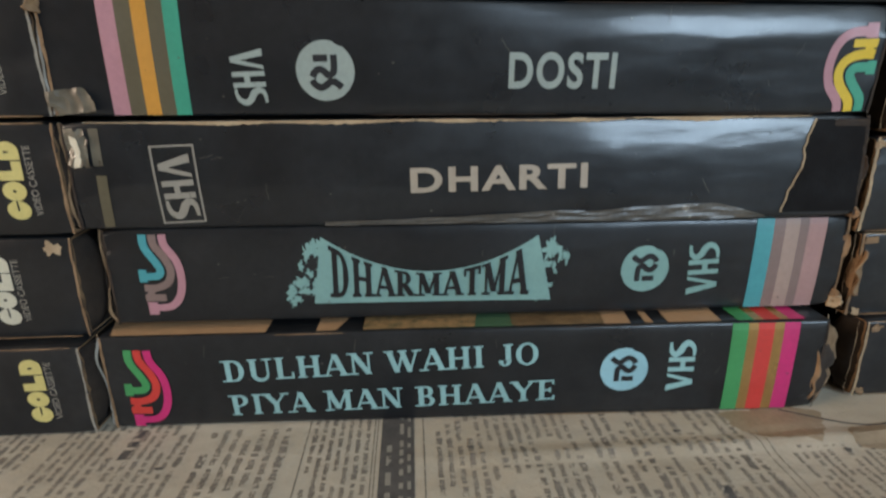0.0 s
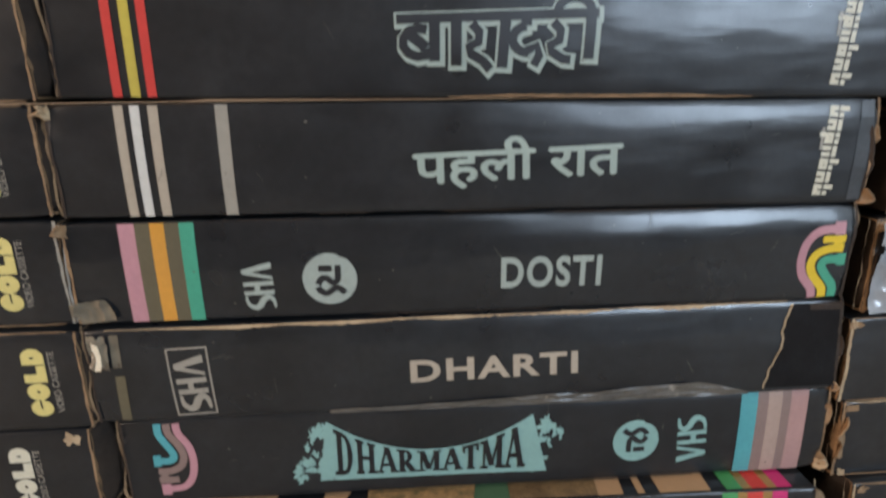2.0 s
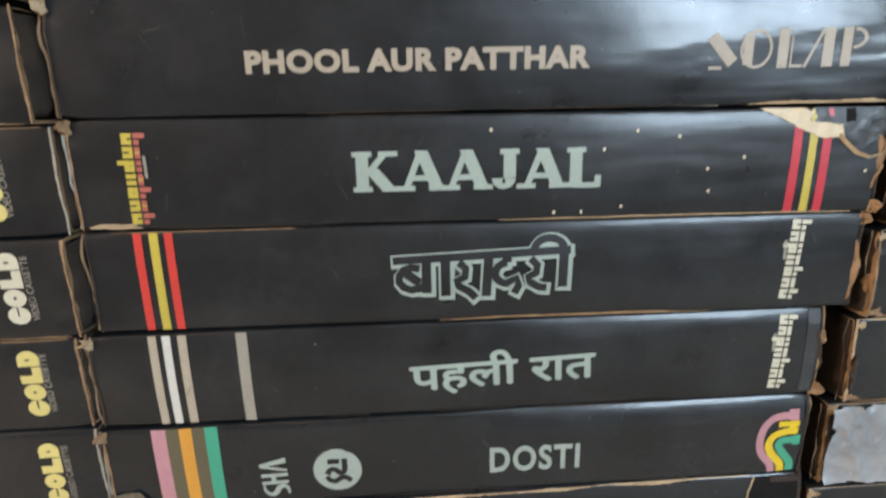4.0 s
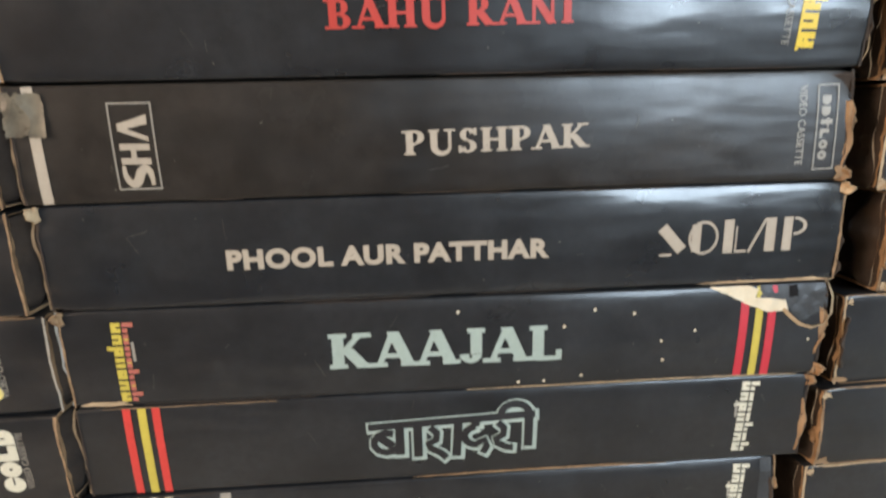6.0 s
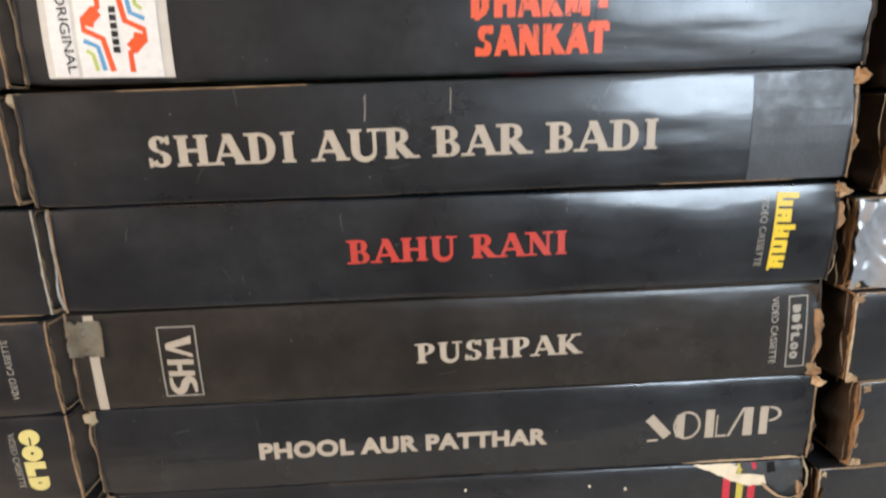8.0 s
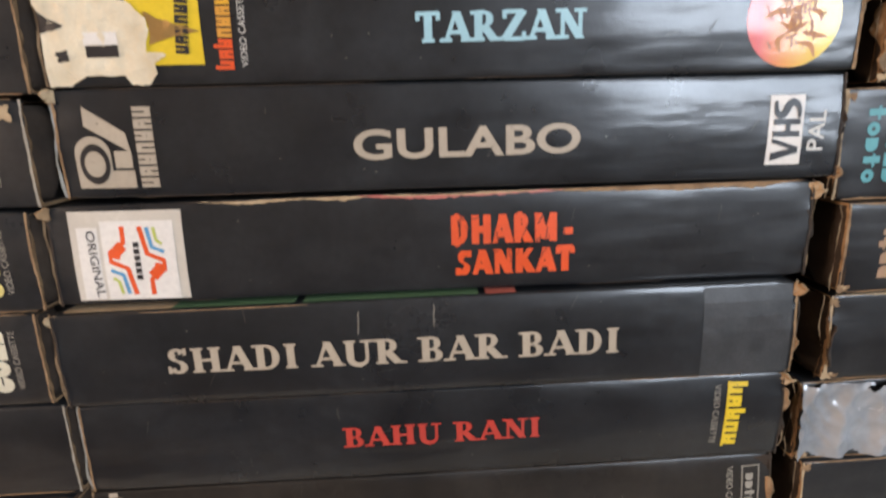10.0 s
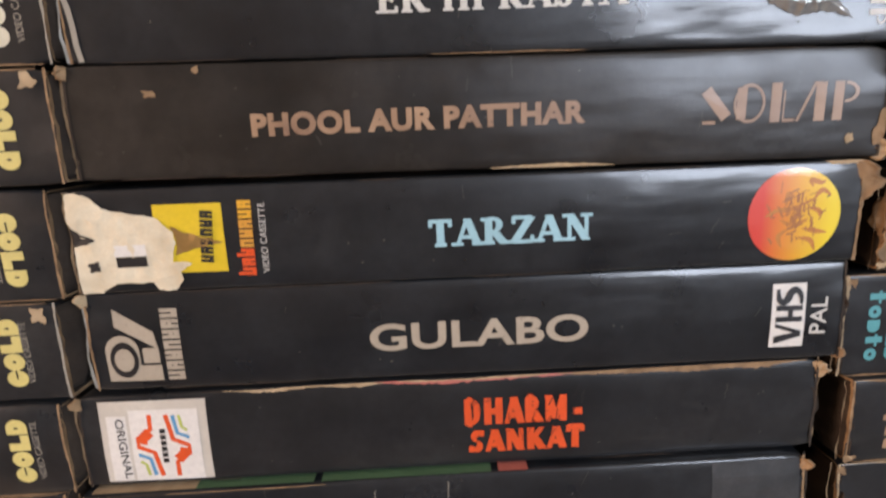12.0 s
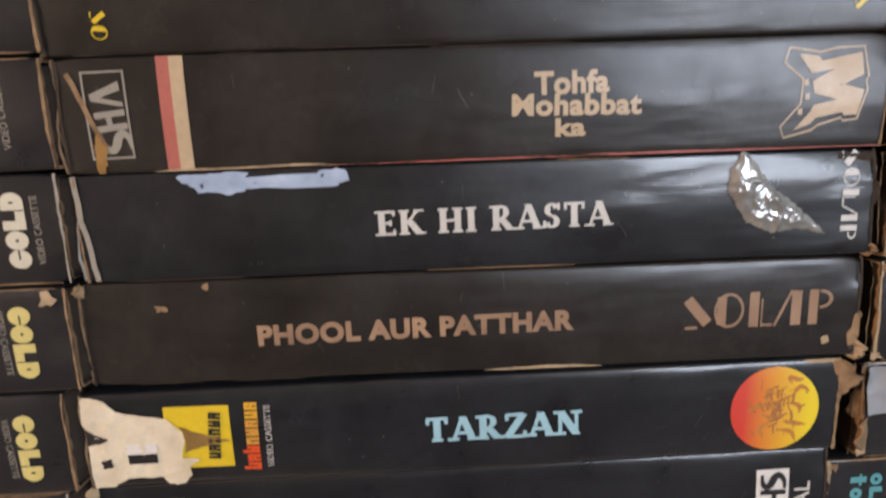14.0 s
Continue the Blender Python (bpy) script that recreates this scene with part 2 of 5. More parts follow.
STACK = {}
LOOKS = {
    "wedding": "black video cassette box with a two-line title, standing proud on newspaper",
    "dacoit": "black video cassette box with a mint banner title and pink stripes",
    "earth": "black video cassette box with torn corners and a cream title",
    "friend": "glossy black video cassette box with pink, orange and green stripes",
    "night": "black video cassette box with three white stripes and a Hindi title",
    "mansion": "black video cassette box with red and yellow stripes, outlined title",
    "kohl": "black video cassette box with a silver title, spotted with white paint",
    "stone": "glossy black video cassette box with a plain cream title",
    "flower": "dull black video cassette box with taped corner and cream title",
    "bride": "black video cassette box with a red title and yellow mark",
    "ruin": "black video cassette box with a long cream title, sticking out",
    "crisis": "black video cassette box with an orange title and white label",
    "rose": "black video cassette box with a cream title and eye-shaped mark",
    "jungle": "black video cassette box with torn white corner and sunset disc",
    "brown": "brownish black video cassette box with a rubbed copper title",
    "road": "glossy black video cassette box with crinkled film and white title",
    "gift": "dull black video cassette box with a gold title and red stripe",
}
SPECS = list(BOXES.items())
for k, (key, spec) in enumerate(SPECS):
    if k + 1 < len(SPECS):
        # each box bears the next: its top comes up to the one above
        above = SPECS[k + 1][1]
        room = above[2] - spec[2] - spec[3] - 97 * abs(math.sin(radians(above[4] - spec[4]))) - 0.12
        spec = (*spec[:3], spec[3] + min(0.9, max(0.0, room)), *spec[4:])
    coat = GLOSSY_CARD if key in ("earth", "road", "friend", "stone", "ruin", "bride", "jungle", "rose") else DULL_CARD if key in ("brown", "flower", "gift", "upper") else CARD
    STACK[key] = video_box(spec, k + 1, LOOKS.get(key, "worn black cardboard video cassette box lying in a stack"), "boxes of the middle stack", coat)

# ---- inks and print ----


def ink(name, rgb, rough=0.45, wear=0.0, spread=0.85):
    return material(name, rgb, rough, second=tuple(c * spread for c in rgb), scale=60, wear=(0.03, 0.03, 0.032), wear_amount=wear - 0.4, wear_scale=900, bump=0.00002)


MINT = ink("mint_ink", (0.22, 0.40, 0.37), wear=0.15)
MINT_BLUE = ink("pale_mint_ink", (0.28, 0.50, 0.50), wear=0.0)
PALE_BLUE = ink("pale_blue_ink", (0.30, 0.55, 0.62))
SILVER = ink("dull_silver_ink", (0.33, 0.38, 0.34), wear=0.12)
SILVER_MINT = ink("silver_mint_ink", (0.34, 0.41, 0.36), wear=0.08)
CREAM = ink("cream_ink", (0.42, 0.35, 0.27), wear=0.1)
GREY_CREAM = ink("grey_cream_ink", (0.32, 0.29, 0.24), wear=0.12)
WHITE = ink("white_ink", (0.60, 0.58, 0.53), wear=0.05)
LABEL_WHITE = ink("white_label", (0.72, 0.68, 0.63), spread=0.92)
EMBLEM_BROWN = ink("brown_emblem_ink", (0.40, 0.15, 0.045))
FIGURE_ORANGE = ink("figure_orange_ink", (0.54, 0.20, 0.04))
LABEL_GREY = ink("soiled_label", (0.62, 0.56, 0.48), spread=0.75)
GREEN = ink("green_ink", (0.05, 0.30, 0.10))
GREEN_BLUE = ink("sea_green_ink", (0.04, 0.34, 0.22))
BRONZE = material("bronze_ink", (0.48, 0.28, 0.10), 0.32, metal=0.55, second=(0.38, 0.22, 0.08), scale=60)
RED = ink("red_ink", (0.62, 0.05, 0.04))
RED_INK = ink("red_title_ink", (0.52, 0.05, 0.035))
CRIMSON = ink("crimson_ink", (0.55, 0.03, 0.045))
DULL_YELLOW = ink("dull_yellow_ink", (0.54, 0.42, 0.07), wear=0.05)
MAGENTA = ink("magenta_ink", (0.60, 0.03, 0.16))
TEAL = ink("teal_ink", (0.06, 0.33, 0.36))
DULL_PINK = ink("dull_brown_pink_ink", (0.24, 0.16, 0.14), wear=0.1)
BEIGE = ink("beige_ink", (0.40, 0.28, 0.23))
PINK_BEIGE = ink("pink_beige_ink", (0.42, 0.24, 0.22))
PINK = ink("pink_ink", (0.50, 0.24, 0.27))
OLIVE = ink("dark_olive_ink", (0.12, 0.10, 0.06), wear=0.1)
ORANGE = ink("orange_ink", (0.66, 0.30, 0.05))
YELLOW = ink("yellow_ink", (0.76, 0.52, 0.03))
YELLOW_ORANGE = ink("yellow_orange_ink", (0.76, 0.38, 0.04))
PALE_YELLOW = ink("pale_yellow_ink", (0.66, 0.55, 0.20), wear=0.05)
WARM_WHITE = ink("warm_white_ink", (0.62, 0.58, 0.45), wear=0.08)
FADED_RED = ink("faded_red_ink", (0.48, 0.13, 0.10), wear=0.12)
RED_ORANGE = ink("orange_red_ink", (0.78, 0.09, 0.02), wear=0.08)
GOLD_INK = ink("gold_ink", (0.52, 0.38, 0.24), 0.4, wear=0.15)
FADED_GOLD = material("faded_copper_ink", (0.42, 0.26, 0.16), 0.4, second=(0.20, 0.11, 0.07), scale=60, wear=(0.03, 0.03, 0.03), wear_amount=-0.15, wear_scale=700)
BLACK_INK = ink("black_ink", (0.012, 0.012, 0.014))
BLUE = ink("blue_ink", (0.08, 0.30, 0.50))
LIME = ink("lime_ink", (0.45, 0.50, 0.12))
WHITE_PAPER = material("torn_white_paper", (0.75, 0.66, 0.50), 0.9, second=(0.56, 0.44, 0.29), scale=110, bump=0.0006, bump_scale=280)
RAW_PALE = material("pale_raw_board", (0.48, 0.35, 0.215), 0.9, second=(0.28, 0.18, 0.10), scale=140, bump=0.0003, bump_scale=400)
BLUE_WHITE = material("peeled_film_residue", (0.46, 0.56, 0.68), 0.35, second=(0.16, 0.24, 0.36), scale=75, wear=(0.03, 0.03, 0.04), wear_amount=0.0, wear_scale=160)
FOIL = material("crinkled_silvery_film", (0.42, 0.43, 0.42), 0.2, metal=0.5, second=(0.26, 0.27, 0.27), scale=120, rough_spread=0.06, spec=1.0, coat=0.6, coat_rough=0.1)
FILM = material("grey_plastic_film", (0.34, 0.36, 0.38), 0.2, second=(0.16, 0.17, 0.18), scale=60, rough_spread=0.1, spec=0.8)
DUST = material("dusty_film", (0.06, 0.056, 0.05), 0.38, second=(0.12, 0.105, 0.085), scale=60, wear=(0.26, 0.23, 0.19), wear_amount=-0.1, wear_scale=120, bump=0.0003, bump_scale=300)
OLD_TAPE = material("yellowed_tape", (0.21, 0.175, 0.125), 0.35, second=(0.06, 0.048, 0.034), scale=150, bump=0.0001, bump_scale=300, coat=0.3, coat_rough=0.2)
SUNSET = ink("sunset_ink", (0.75, 0.2, 0.08))
nodes_, links_ = SUNSET.node_tree.nodes, SUNSET.node_tree.links
coords, split, blend = nodes_.new("ShaderNodeTexCoord"), nodes_.new("ShaderNodeSeparateXYZ"), nodes_.new("ShaderNodeValToRGB")
links_.new(coords.outputs["Generated"], split.inputs[0])
links_.new(split.outputs["X"], blend.inputs[0])
blend.color_ramp.elements[0].color, blend.color_ramp.elements[1].color = (0.66, 0.05, 0.03, 1), (0.78, 0.58, 0.03, 1)
blend.color_ramp.elements[0].position, blend.color_ramp.elements[1].position = 0.15, 0.9
links_.new(blend.outputs[0], nodes_["Principled BSDF"].inputs["Base Color"])
nodes_["Principled BSDF"].inputs["Coat Weight"].default_value, nodes_["Principled BSDF"].inputs["Coat Roughness"].default_value = 0.8, 0.12


def printed(box, name, points, faces, mat, lift=0.12, label=""):
    """Print on a box's face: points u, v (mm) from its lower left corner, lying on the swollen card."""
    w, h, seed = box["w"], box["h"], box["seed"]
    mesh = bpy.data.meshes.new(name)
    mesh.from_pydata([((u - w / 2) * MM, -(swell(u, v, w, h, seed) + lift + (q[0] if q else 0)) * MM, v * MM) for u, v, *q in points], [], faces)
    mesh.materials.append(mat)
    ob = new(name, mesh)
    ob.parent = box
    if label:
        tagged(ob, label)
    return ob


def turned(points, u, v, angle):
    c, s = math.cos(radians(angle)), math.sin(radians(angle))
    return [(u + c * x - s * y, v + s * x + c * y, *q) for x, y, *q in points]


def sheet(w, h, across=10, up=6):
    """Points and faces of a flat grid w by h."""
    pts = [(w * i / across, h * j / up) for j in range(up + 1) for i in range(across + 1)]
    n = across + 1
    return pts, [(j * n + i, j * n + i + 1, (j + 1) * n + i + 1, (j + 1) * n + i) for j in range(up) for i in range(across)]


def ribbon(line, width):
    """A band of even width along a line of points."""
    pts = []
    for k, (x, y) in enumerate(line):
        (xa, ya), (xb, yb) = line[max(0, k - 1)], line[min(len(line) - 1, k + 1)]
        d = math.hypot(xb - xa, yb - ya) or 1.0
        nx, ny = -(yb - ya) / d * width / 2, (xb - xa) / d * width / 2
        pts += [(x - nx, y - ny), (x + nx, y + ny)]
    return pts, [(2 * k, 2 * k + 2, 2 * k + 3, 2 * k + 1) for k in range(len(line) - 1)]


def flowing(points, steps=6):
    """A smooth line through the points."""
    line = []
    for k in range(len(points) - 1):
        a, b, c, d = points[max(0, k - 1)], points[k], points[k + 1], points[min(len(points) - 1, k + 2)]
        for q in range(steps):
            t = q / steps
            line.append(tuple(0.5 * (2 * b[i] + (c[i] - a[i]) * t + (2 * a[i] - 5 * b[i] + 4 * c[i] - d[i]) * t * t + (3 * b[i] - a[i] - 3 * c[i] + d[i]) * t ** 3) for i in (0, 1)))
    return line + [points[-1]]


def tapered(line, thin, thick):
    """A band that is thin at its ends and thick in its middle."""
    last, pts = len(line) - 1, []
    for k, (x, y) in enumerate(line):
        (xa, ya), (xb, yb) = line[max(0, k - 1)], line[min(last, k + 1)]
        d, wide = math.hypot(xb - xa, yb - ya) or 1.0, thin + (thick - thin) * math.sin(math.pi * k / last) ** 1.5
        nx, ny = -(yb - ya) / d * wide / 2, (xb - xa) / d * wide / 2
        pts += [(x - nx, y - ny), (x + nx, y + ny)]
    return pts, [(2 * k, 2 * k + 2, 2 * k + 3, 2 * k + 1) for k in range(last)]


def joined(pieces, step=0.006):
    """Several flat pieces as one, each a hair above the one before."""
    points, faces = [], []
    for k, (pts, fcs) in enumerate(pieces):
        n = len(points)
        points += [(p[0], p[1], step * k) for p in pts]
        faces += [tuple(i + n for i in fc) for fc in fcs]
    return points, faces


def oval(cx, cy, rx, ry, a0=0, a1=360, inner=0.0, n=28):
    """A disc, sector or ring."""
    pts = []
    for k in range(n + 1):
        a = radians(a0 + (a1 - a0) * k / n)
        pts += [(cx + rx * inner * math.cos(a), cy + ry * inner * math.sin(a)), (cx + rx * math.cos(a), cy + ry * math.sin(a))]
    return pts, [(2 * k, 2 * k + 1, 2 * k + 3, 2 * k + 2) for k in range(n)]


def quad(x0, y0, x1, y1):
    return [(x0, y0), (x1, y0), (x1, y1), (x0, y1)], [(0, 1, 2, 3)]


# Letters with feet, of unit height: width, then strokes. l: line with T thick or t thin stroke, a: arc (middle, radii, from, to), s: foot
LETTERS = {
    "A": (0.92, "l .1 0 .45 1 t|l .45 1 .82 0 T|l .22 .32 .66 .32 t|s .1 0|s .82 0"),
    "B": (0.84, "l .22 0 .22 1 T|s .16 0|s .16 1|l .2 .95 .45 .95 t|a .45 .74 .26 .26 -90 90|l .2 .5 .45 .5 t|a .47 .26 .30 .26 -90 90|l .2 .05 .45 .05 t"),
    "D": (0.92, "l .22 0 .22 1 T|s .16 0|s .16 1|l .2 .95 .42 .95 t|a .42 .5 .42 .5 -90 90|l .2 .05 .42 .05 t"),
    "E": (0.80, "l .22 0 .22 1 T|s .16 0|s .16 1|l .2 .95 .7 .95 t|l .2 .5 .55 .5 t|l .2 .05 .72 .05 t|l .68 1 .68 .78 t|l .7 0 .7 .24 t|l .55 .62 .55 .38 t"),
    "H": (1.0, "l .22 0 .22 1 T|l .78 0 .78 1 T|l .2 .5 .8 .5 t|s .22 0|s .22 1|s .78 0|s .78 1"),
    "I": (0.46, "l .23 0 .23 1 T|s .23 0|s .23 1"),
    "J": (0.62, "l .42 .28 .42 1 T|s .42 1|a .29 .27 .26 .27 180 360"),
    "K": (0.98, "l .22 0 .22 1 T|s .22 0|s .22 1|l .3 .42 .76 1 t|l .4 .58 .82 0 T|s .78 1|s .84 0"),
    "L": (0.80, "l .22 0 .22 1 T|s .2 0|s .22 1|l .2 .05 .72 .05 t|l .71 0 .71 .3 t"),
    "M": (1.16, "l .18 0 .18 1 t|l .94 0 .94 1 T|l .2 1 .56 .1 T|l .56 .1 .92 1 t|s .18 0|s .94 0|s .16 1|s .98 1"),
    "N": (1.0, "l .2 0 .2 1 t|l .8 0 .8 1 t|l .2 1 .8 0 T|s .2 0|s .16 1|s .8 1"),
    "O": (0.98, "a .49 .5 .45 .52 0 360"),
    "P": (0.80, "l .22 0 .22 1 T|s .22 0|s .16 1|l .2 .95 .43 .95 t|a .43 .72 .31 .28 -90 90|l .2 .44 .43 .44 t"),
    "R": (0.94, "l .22 0 .22 1 T|s .22 0|s .16 1|l .2 .95 .43 .95 t|a .43 .73 .29 .27 -90 90|l .2 .47 .45 .47 t|l .42 .47 .78 0 T|s .84 0"),
    "S": (0.76, "a .38 .74 .28 .27 20 270|a .38 .26 .31 .27 -160 90|l .64 1 .64 .72 t|l .1 0 .1 .3 t"),
    "T": (0.86, "l .43 0 .43 1 T|s .43 0|l .06 .95 .80 .95 t|l .09 1 .09 .72 t|l .77 1 .77 .72 t"),
    "U": (0.98, "l .22 .3 .22 1 T|l .78 .3 .78 1 t|u|s .22 1|s .78 1"),
    "W": (1.3, "l .1 1 .4 0 T|l .4 0 .66 .95 t|l .62 .95 .9 0 T|l .9 0 1.2 1 t|s .1 1|s .64 1|s 1.2 1"),
    "Y": (0.96, "l .1 1 .48 .45 T|l .86 1 .48 .45 t|l .48 0 .48 .5 T|s .48 0|s .1 1|s .86 1"),
    "Z": (0.82, "l .1 .95 .74 .95 t|l .08 .05 .76 .05 t|l .7 .95 .12 .05 T|l .1 1 .1 .72 t|l .75 0 .75 .28 t"),
}


def footed(text, heavy):
    """A line of letters with feet, as pieces in unit height."""
    thick, thin, foot = ((0.21, 0.09, 0.075), (0.25, 0.11, 0.09), (0.27, 0.14, 0.13), (0.36, 0.24, 0.0))[heavy]
    pieces, x = [], 0.0
    for ch in text:
        if ch == " ":
            x += 0.45
            continue
        wide, strokes = LETTERS[ch]
        for stroke in strokes.split("|"):
            kind, *values = stroke.split()
            if kind == "l":
                a, b, c, d = (float(q) for q in values[:4])
                t = thick if values[4] == "T" else thin
                if abs(d - b) > 0.4 * abs(c - a):
                    t *= math.hypot(c - a, d - b) / abs(d - b) / 2
                    pieces.append(([(x + a - t, b), (x + c - t, d), (x + c + t, d), (x + a + t, b)], [(0, 1, 2, 3)]))
                else:
                    pieces.append(ribbon([(x + a, b), (x + c, d)], t))
            elif kind == "s":
                if not foot:
                    continue
                a, b = (float(q) for q in values)
                half = 0.19 + 0.01 * heavy
                pieces.append(quad(x + a - half, b - foot * b, x + a + half, b + foot * (1 - b)))
            elif kind == "u":
                turn = [radians(180 + 180 * k / 16) for k in range(17)]
                pts = []
                for k, a in enumerate(turn):
                    t = thick + (thin - thick) * k / 16
                    for r in (0.28 - t / 2, 0.28 + t / 2):
                        pts.append((x + 0.5 + r * math.cos(a), 0.30 + r * 1.04 * math.sin(a)))
                pieces.append((pts, [(2 * k, 2 * k + 1, 2 * k + 3, 2 * k + 2) for k in range(16)]))
            else:
                cx, cy, rx, ry, a0, a1 = (float(q) for q in values)
                pts, n = [], 22
                for k in range(n + 1):
                    a = radians(a0 + (a1 - a0) * k / n)
                    t = thin + (thick - thin) * abs(math.cos(a)) ** 1.5
                    c, s = math.cos(a), math.sin(a)
                    pts += [(x + cx + (rx - t) * c, cy + (ry - t) * s), (x + cx + rx * c, cy + ry * s)]
                pieces.append((pts, [(2 * k, 2 * k + 1, 2 * k + 3, 2 * k + 2) for k in range(n)]))
        x += wide + 0.06
    return joined(pieces, 0.003)


def plain_letters(text, bold, track=1.0):
    """A line of letters of the built-in face, as points and faces."""
    curve = bpy.data.curves.new("letters", "FONT")
    curve.body, curve.offset, curve.resolution_u = text, bold, 6
    curve.space_character = track + 2.2 * max(0.0, bold - 0.01)
    ob = new("letters", curve)
    bpy.context.view_layer.update()
    mesh = bpy.data.meshes.new_from_object(ob.evaluated_get(bpy.context.evaluated_depsgraph_get()))
    pts, faces = [(p.co.x, p.co.y) for p in mesh.vertices], [tuple(p.vertices) for p in mesh.polygons]
    bpy.data.objects.remove(ob)
    bpy.data.curves.remove(curve)
    bpy.data.meshes.remove(mesh)
    return pts, faces


def islands(points, faces):
    """Splits points and faces into their separate pieces."""
    root = list(range(len(points)))
    def find(i):
        while root[i] != i:
            root[i] = root[root[i]]
            i = root[i]
        return i
    for fc in faces:
        for i in fc[1:]:
            root[find(i)] = find(fc[0])
    groups = {}
    for fc in faces:
        groups.setdefault(find(fc[0]), []).append(fc)
    for some in groups.values():
        used = sorted({i for fc in some for i in fc})
        place = {i: n for n, i in enumerate(used)}
        yield [points[i] for i in used], [tuple(place[i] for i in fc) for fc in some]


def title(box, text, u, v, w, h, angle, mat, style="plain", bold=0.0, lean=0.0, lift=0.12, sag=0.0, track=1.0):
    """A line of printed letters that fills w by h from its lower left corner u, v, turned by angle."""
    hindi = ord(text[0]) > 2000
    sets = [(plain_letters(text, 0.0 if hindi else bold, track) if style == "plain" else footed(text, ("serif", "bold_serif", "slab", "block").index(style)), mat, lift)]
    if hindi:
        # the rims thicken the letters
        pts, faces = sets[0][0]
        count = {}
        for fc in faces:
            for a, b in zip(fc, fc[1:] + fc[:1]):
                count[min(a, b), max(a, b)] = count.get((min(a, b), max(a, b)), 0) + 1
        edges = [(pts[a][:2], pts[b][:2]) for (a, b), n in count.items() if n == 1]
        sets = [(joined([ribbon(e, 2 * bold) for e in edges], 0.0), mat, lift + 0.06), ((pts, faces), mat, lift)]
    first = sets[0][0][0]
    x0, x1 = min(p[0] for p in first), max(p[0] for p in first)
    y0, y1 = min(p[1] for p in first), max(p[1] for p in first)
    for (pts, faces), m, up in sets:
        out = []
        for p in pts:
            x, y = (p[0] - x0) / (x1 - x0), (p[1] - y0) / (y1 - y0)
            y *= 1 - sag * (1 - (2 * x - 1) ** 2)
            out.append((x * w + lean * (y - 0.5) * h, y * h, p[2] if len(p) > 2 else 0))
        out = turned(out, u, v, angle)
        if style == "plain" and h > 3 and ord(text[0]) < 2000:
            for some, fcs in islands(out, faces):
                printed(box, "letter", some, fcs, m, up)
        else:
            printed(box, "lettering", out, faces, m, up)


def broad_word(box, u, v, w, h, angle, rim, core):
    """The film's name in broad brush strokes, black with a pale rim: stem by stem under one head line."""
    def arc(x, y, rx, ry, a0, a1):
        return [(x + rx * math.cos(radians(a0 + (a1 - a0) * q / 8)), y + ry * math.sin(radians(a0 + (a1 - a0) * q / 8))) for q in range(9)]
    def ra(x, deep):
        return [(x, 0.70), (x + 0.035, 0.60), (x + 0.03, 0.48), (x - 0.015, 0.42), (x - 0.005, 0.34), (x + 0.05, 0.25), (x + 0.085, deep)]
    strokes = [[(0.03, 0.77), (0.97, 0.80)], [(0.205, 0.80), (0.20, 0.26)], arc(0.13, 0.49, 0.075, 0.17, 60, 330), [(0.085, 0.60), (0.165, 0.42)], [(0.305, 0.80), (0.30, 0.20)]]
    strokes += [ra(0.375, 0.14), [(0.535, 0.80), (0.515, 0.16)], [(0.63, 0.80), (0.63, 0.66)], arc(0.635, 0.50, 0.07, 0.16, 95, 275), [(0.635, 0.36), (0.68, 0.42), (0.69, 0.30), (0.665, 0.18)]]
    strokes += [ra(0.755, 0.24), [(0.935, 0.82), (0.925, 0.24)], arc(0.855, 0.82, 0.08, 0.17, 0, 175)]
    for width, mat, lift, reach in ((0.086, rim, 0.14, 0.016), (0.05, core, 0.26, 0.0)):
        pieces = []
        for line in strokes:
            drop = 0.02 if mat is rim else 0.0
            line = [((x + 0.3 * drop) * w, (y - drop) * h) for x, y in line]
            (xa, ya), (xb, yb), (xc, yc), (xd, yd) = line[0], line[1], line[-2], line[-1]
            d, e = math.hypot(xb - xa, yb - ya), math.hypot(xd - xc, yd - yc)
            line[0], line[-1] = (xa + (xa - xb) / d * reach * w, ya + (ya - yb) / d * reach * w), (xd + (xd - xc) / e * reach * w, yd + (yd - yc) / e * reach * w)
            broad = width * w * (0.84 if len(line) > 2 or line[0][0] + 0.1 * w < line[-1][0] else 1.0)
            if len(line) == 2:
                line = [(line[0][0] + (line[1][0] - line[0][0]) * q / 8, line[0][1] + (line[1][1] - line[0][1]) * q / 8) for q in range(9)]
            pieces.append(ribbon(line, broad))
        pts, faces = joined(pieces, 0.003)
        printed(box, "lettering", turned(pts, u, v, angle), faces, mat, lift)


def stripe(box, u0, u1, mat):
    pts, faces = sheet(u1 - u0, box["h"] - 0.6, 2, 14)
    return printed(box, "stripe", turned(pts, u0, 0.3, 0), faces, mat, 0.10)


def label_patch(box, u, v, w, h, angle, mat, lift=0.12):
    pts, faces = sheet(w, min(h, box["h"] - 0.6))
    return printed(box, "label", turned(pts, u, max(v, 0.3), angle), faces, mat, lift)


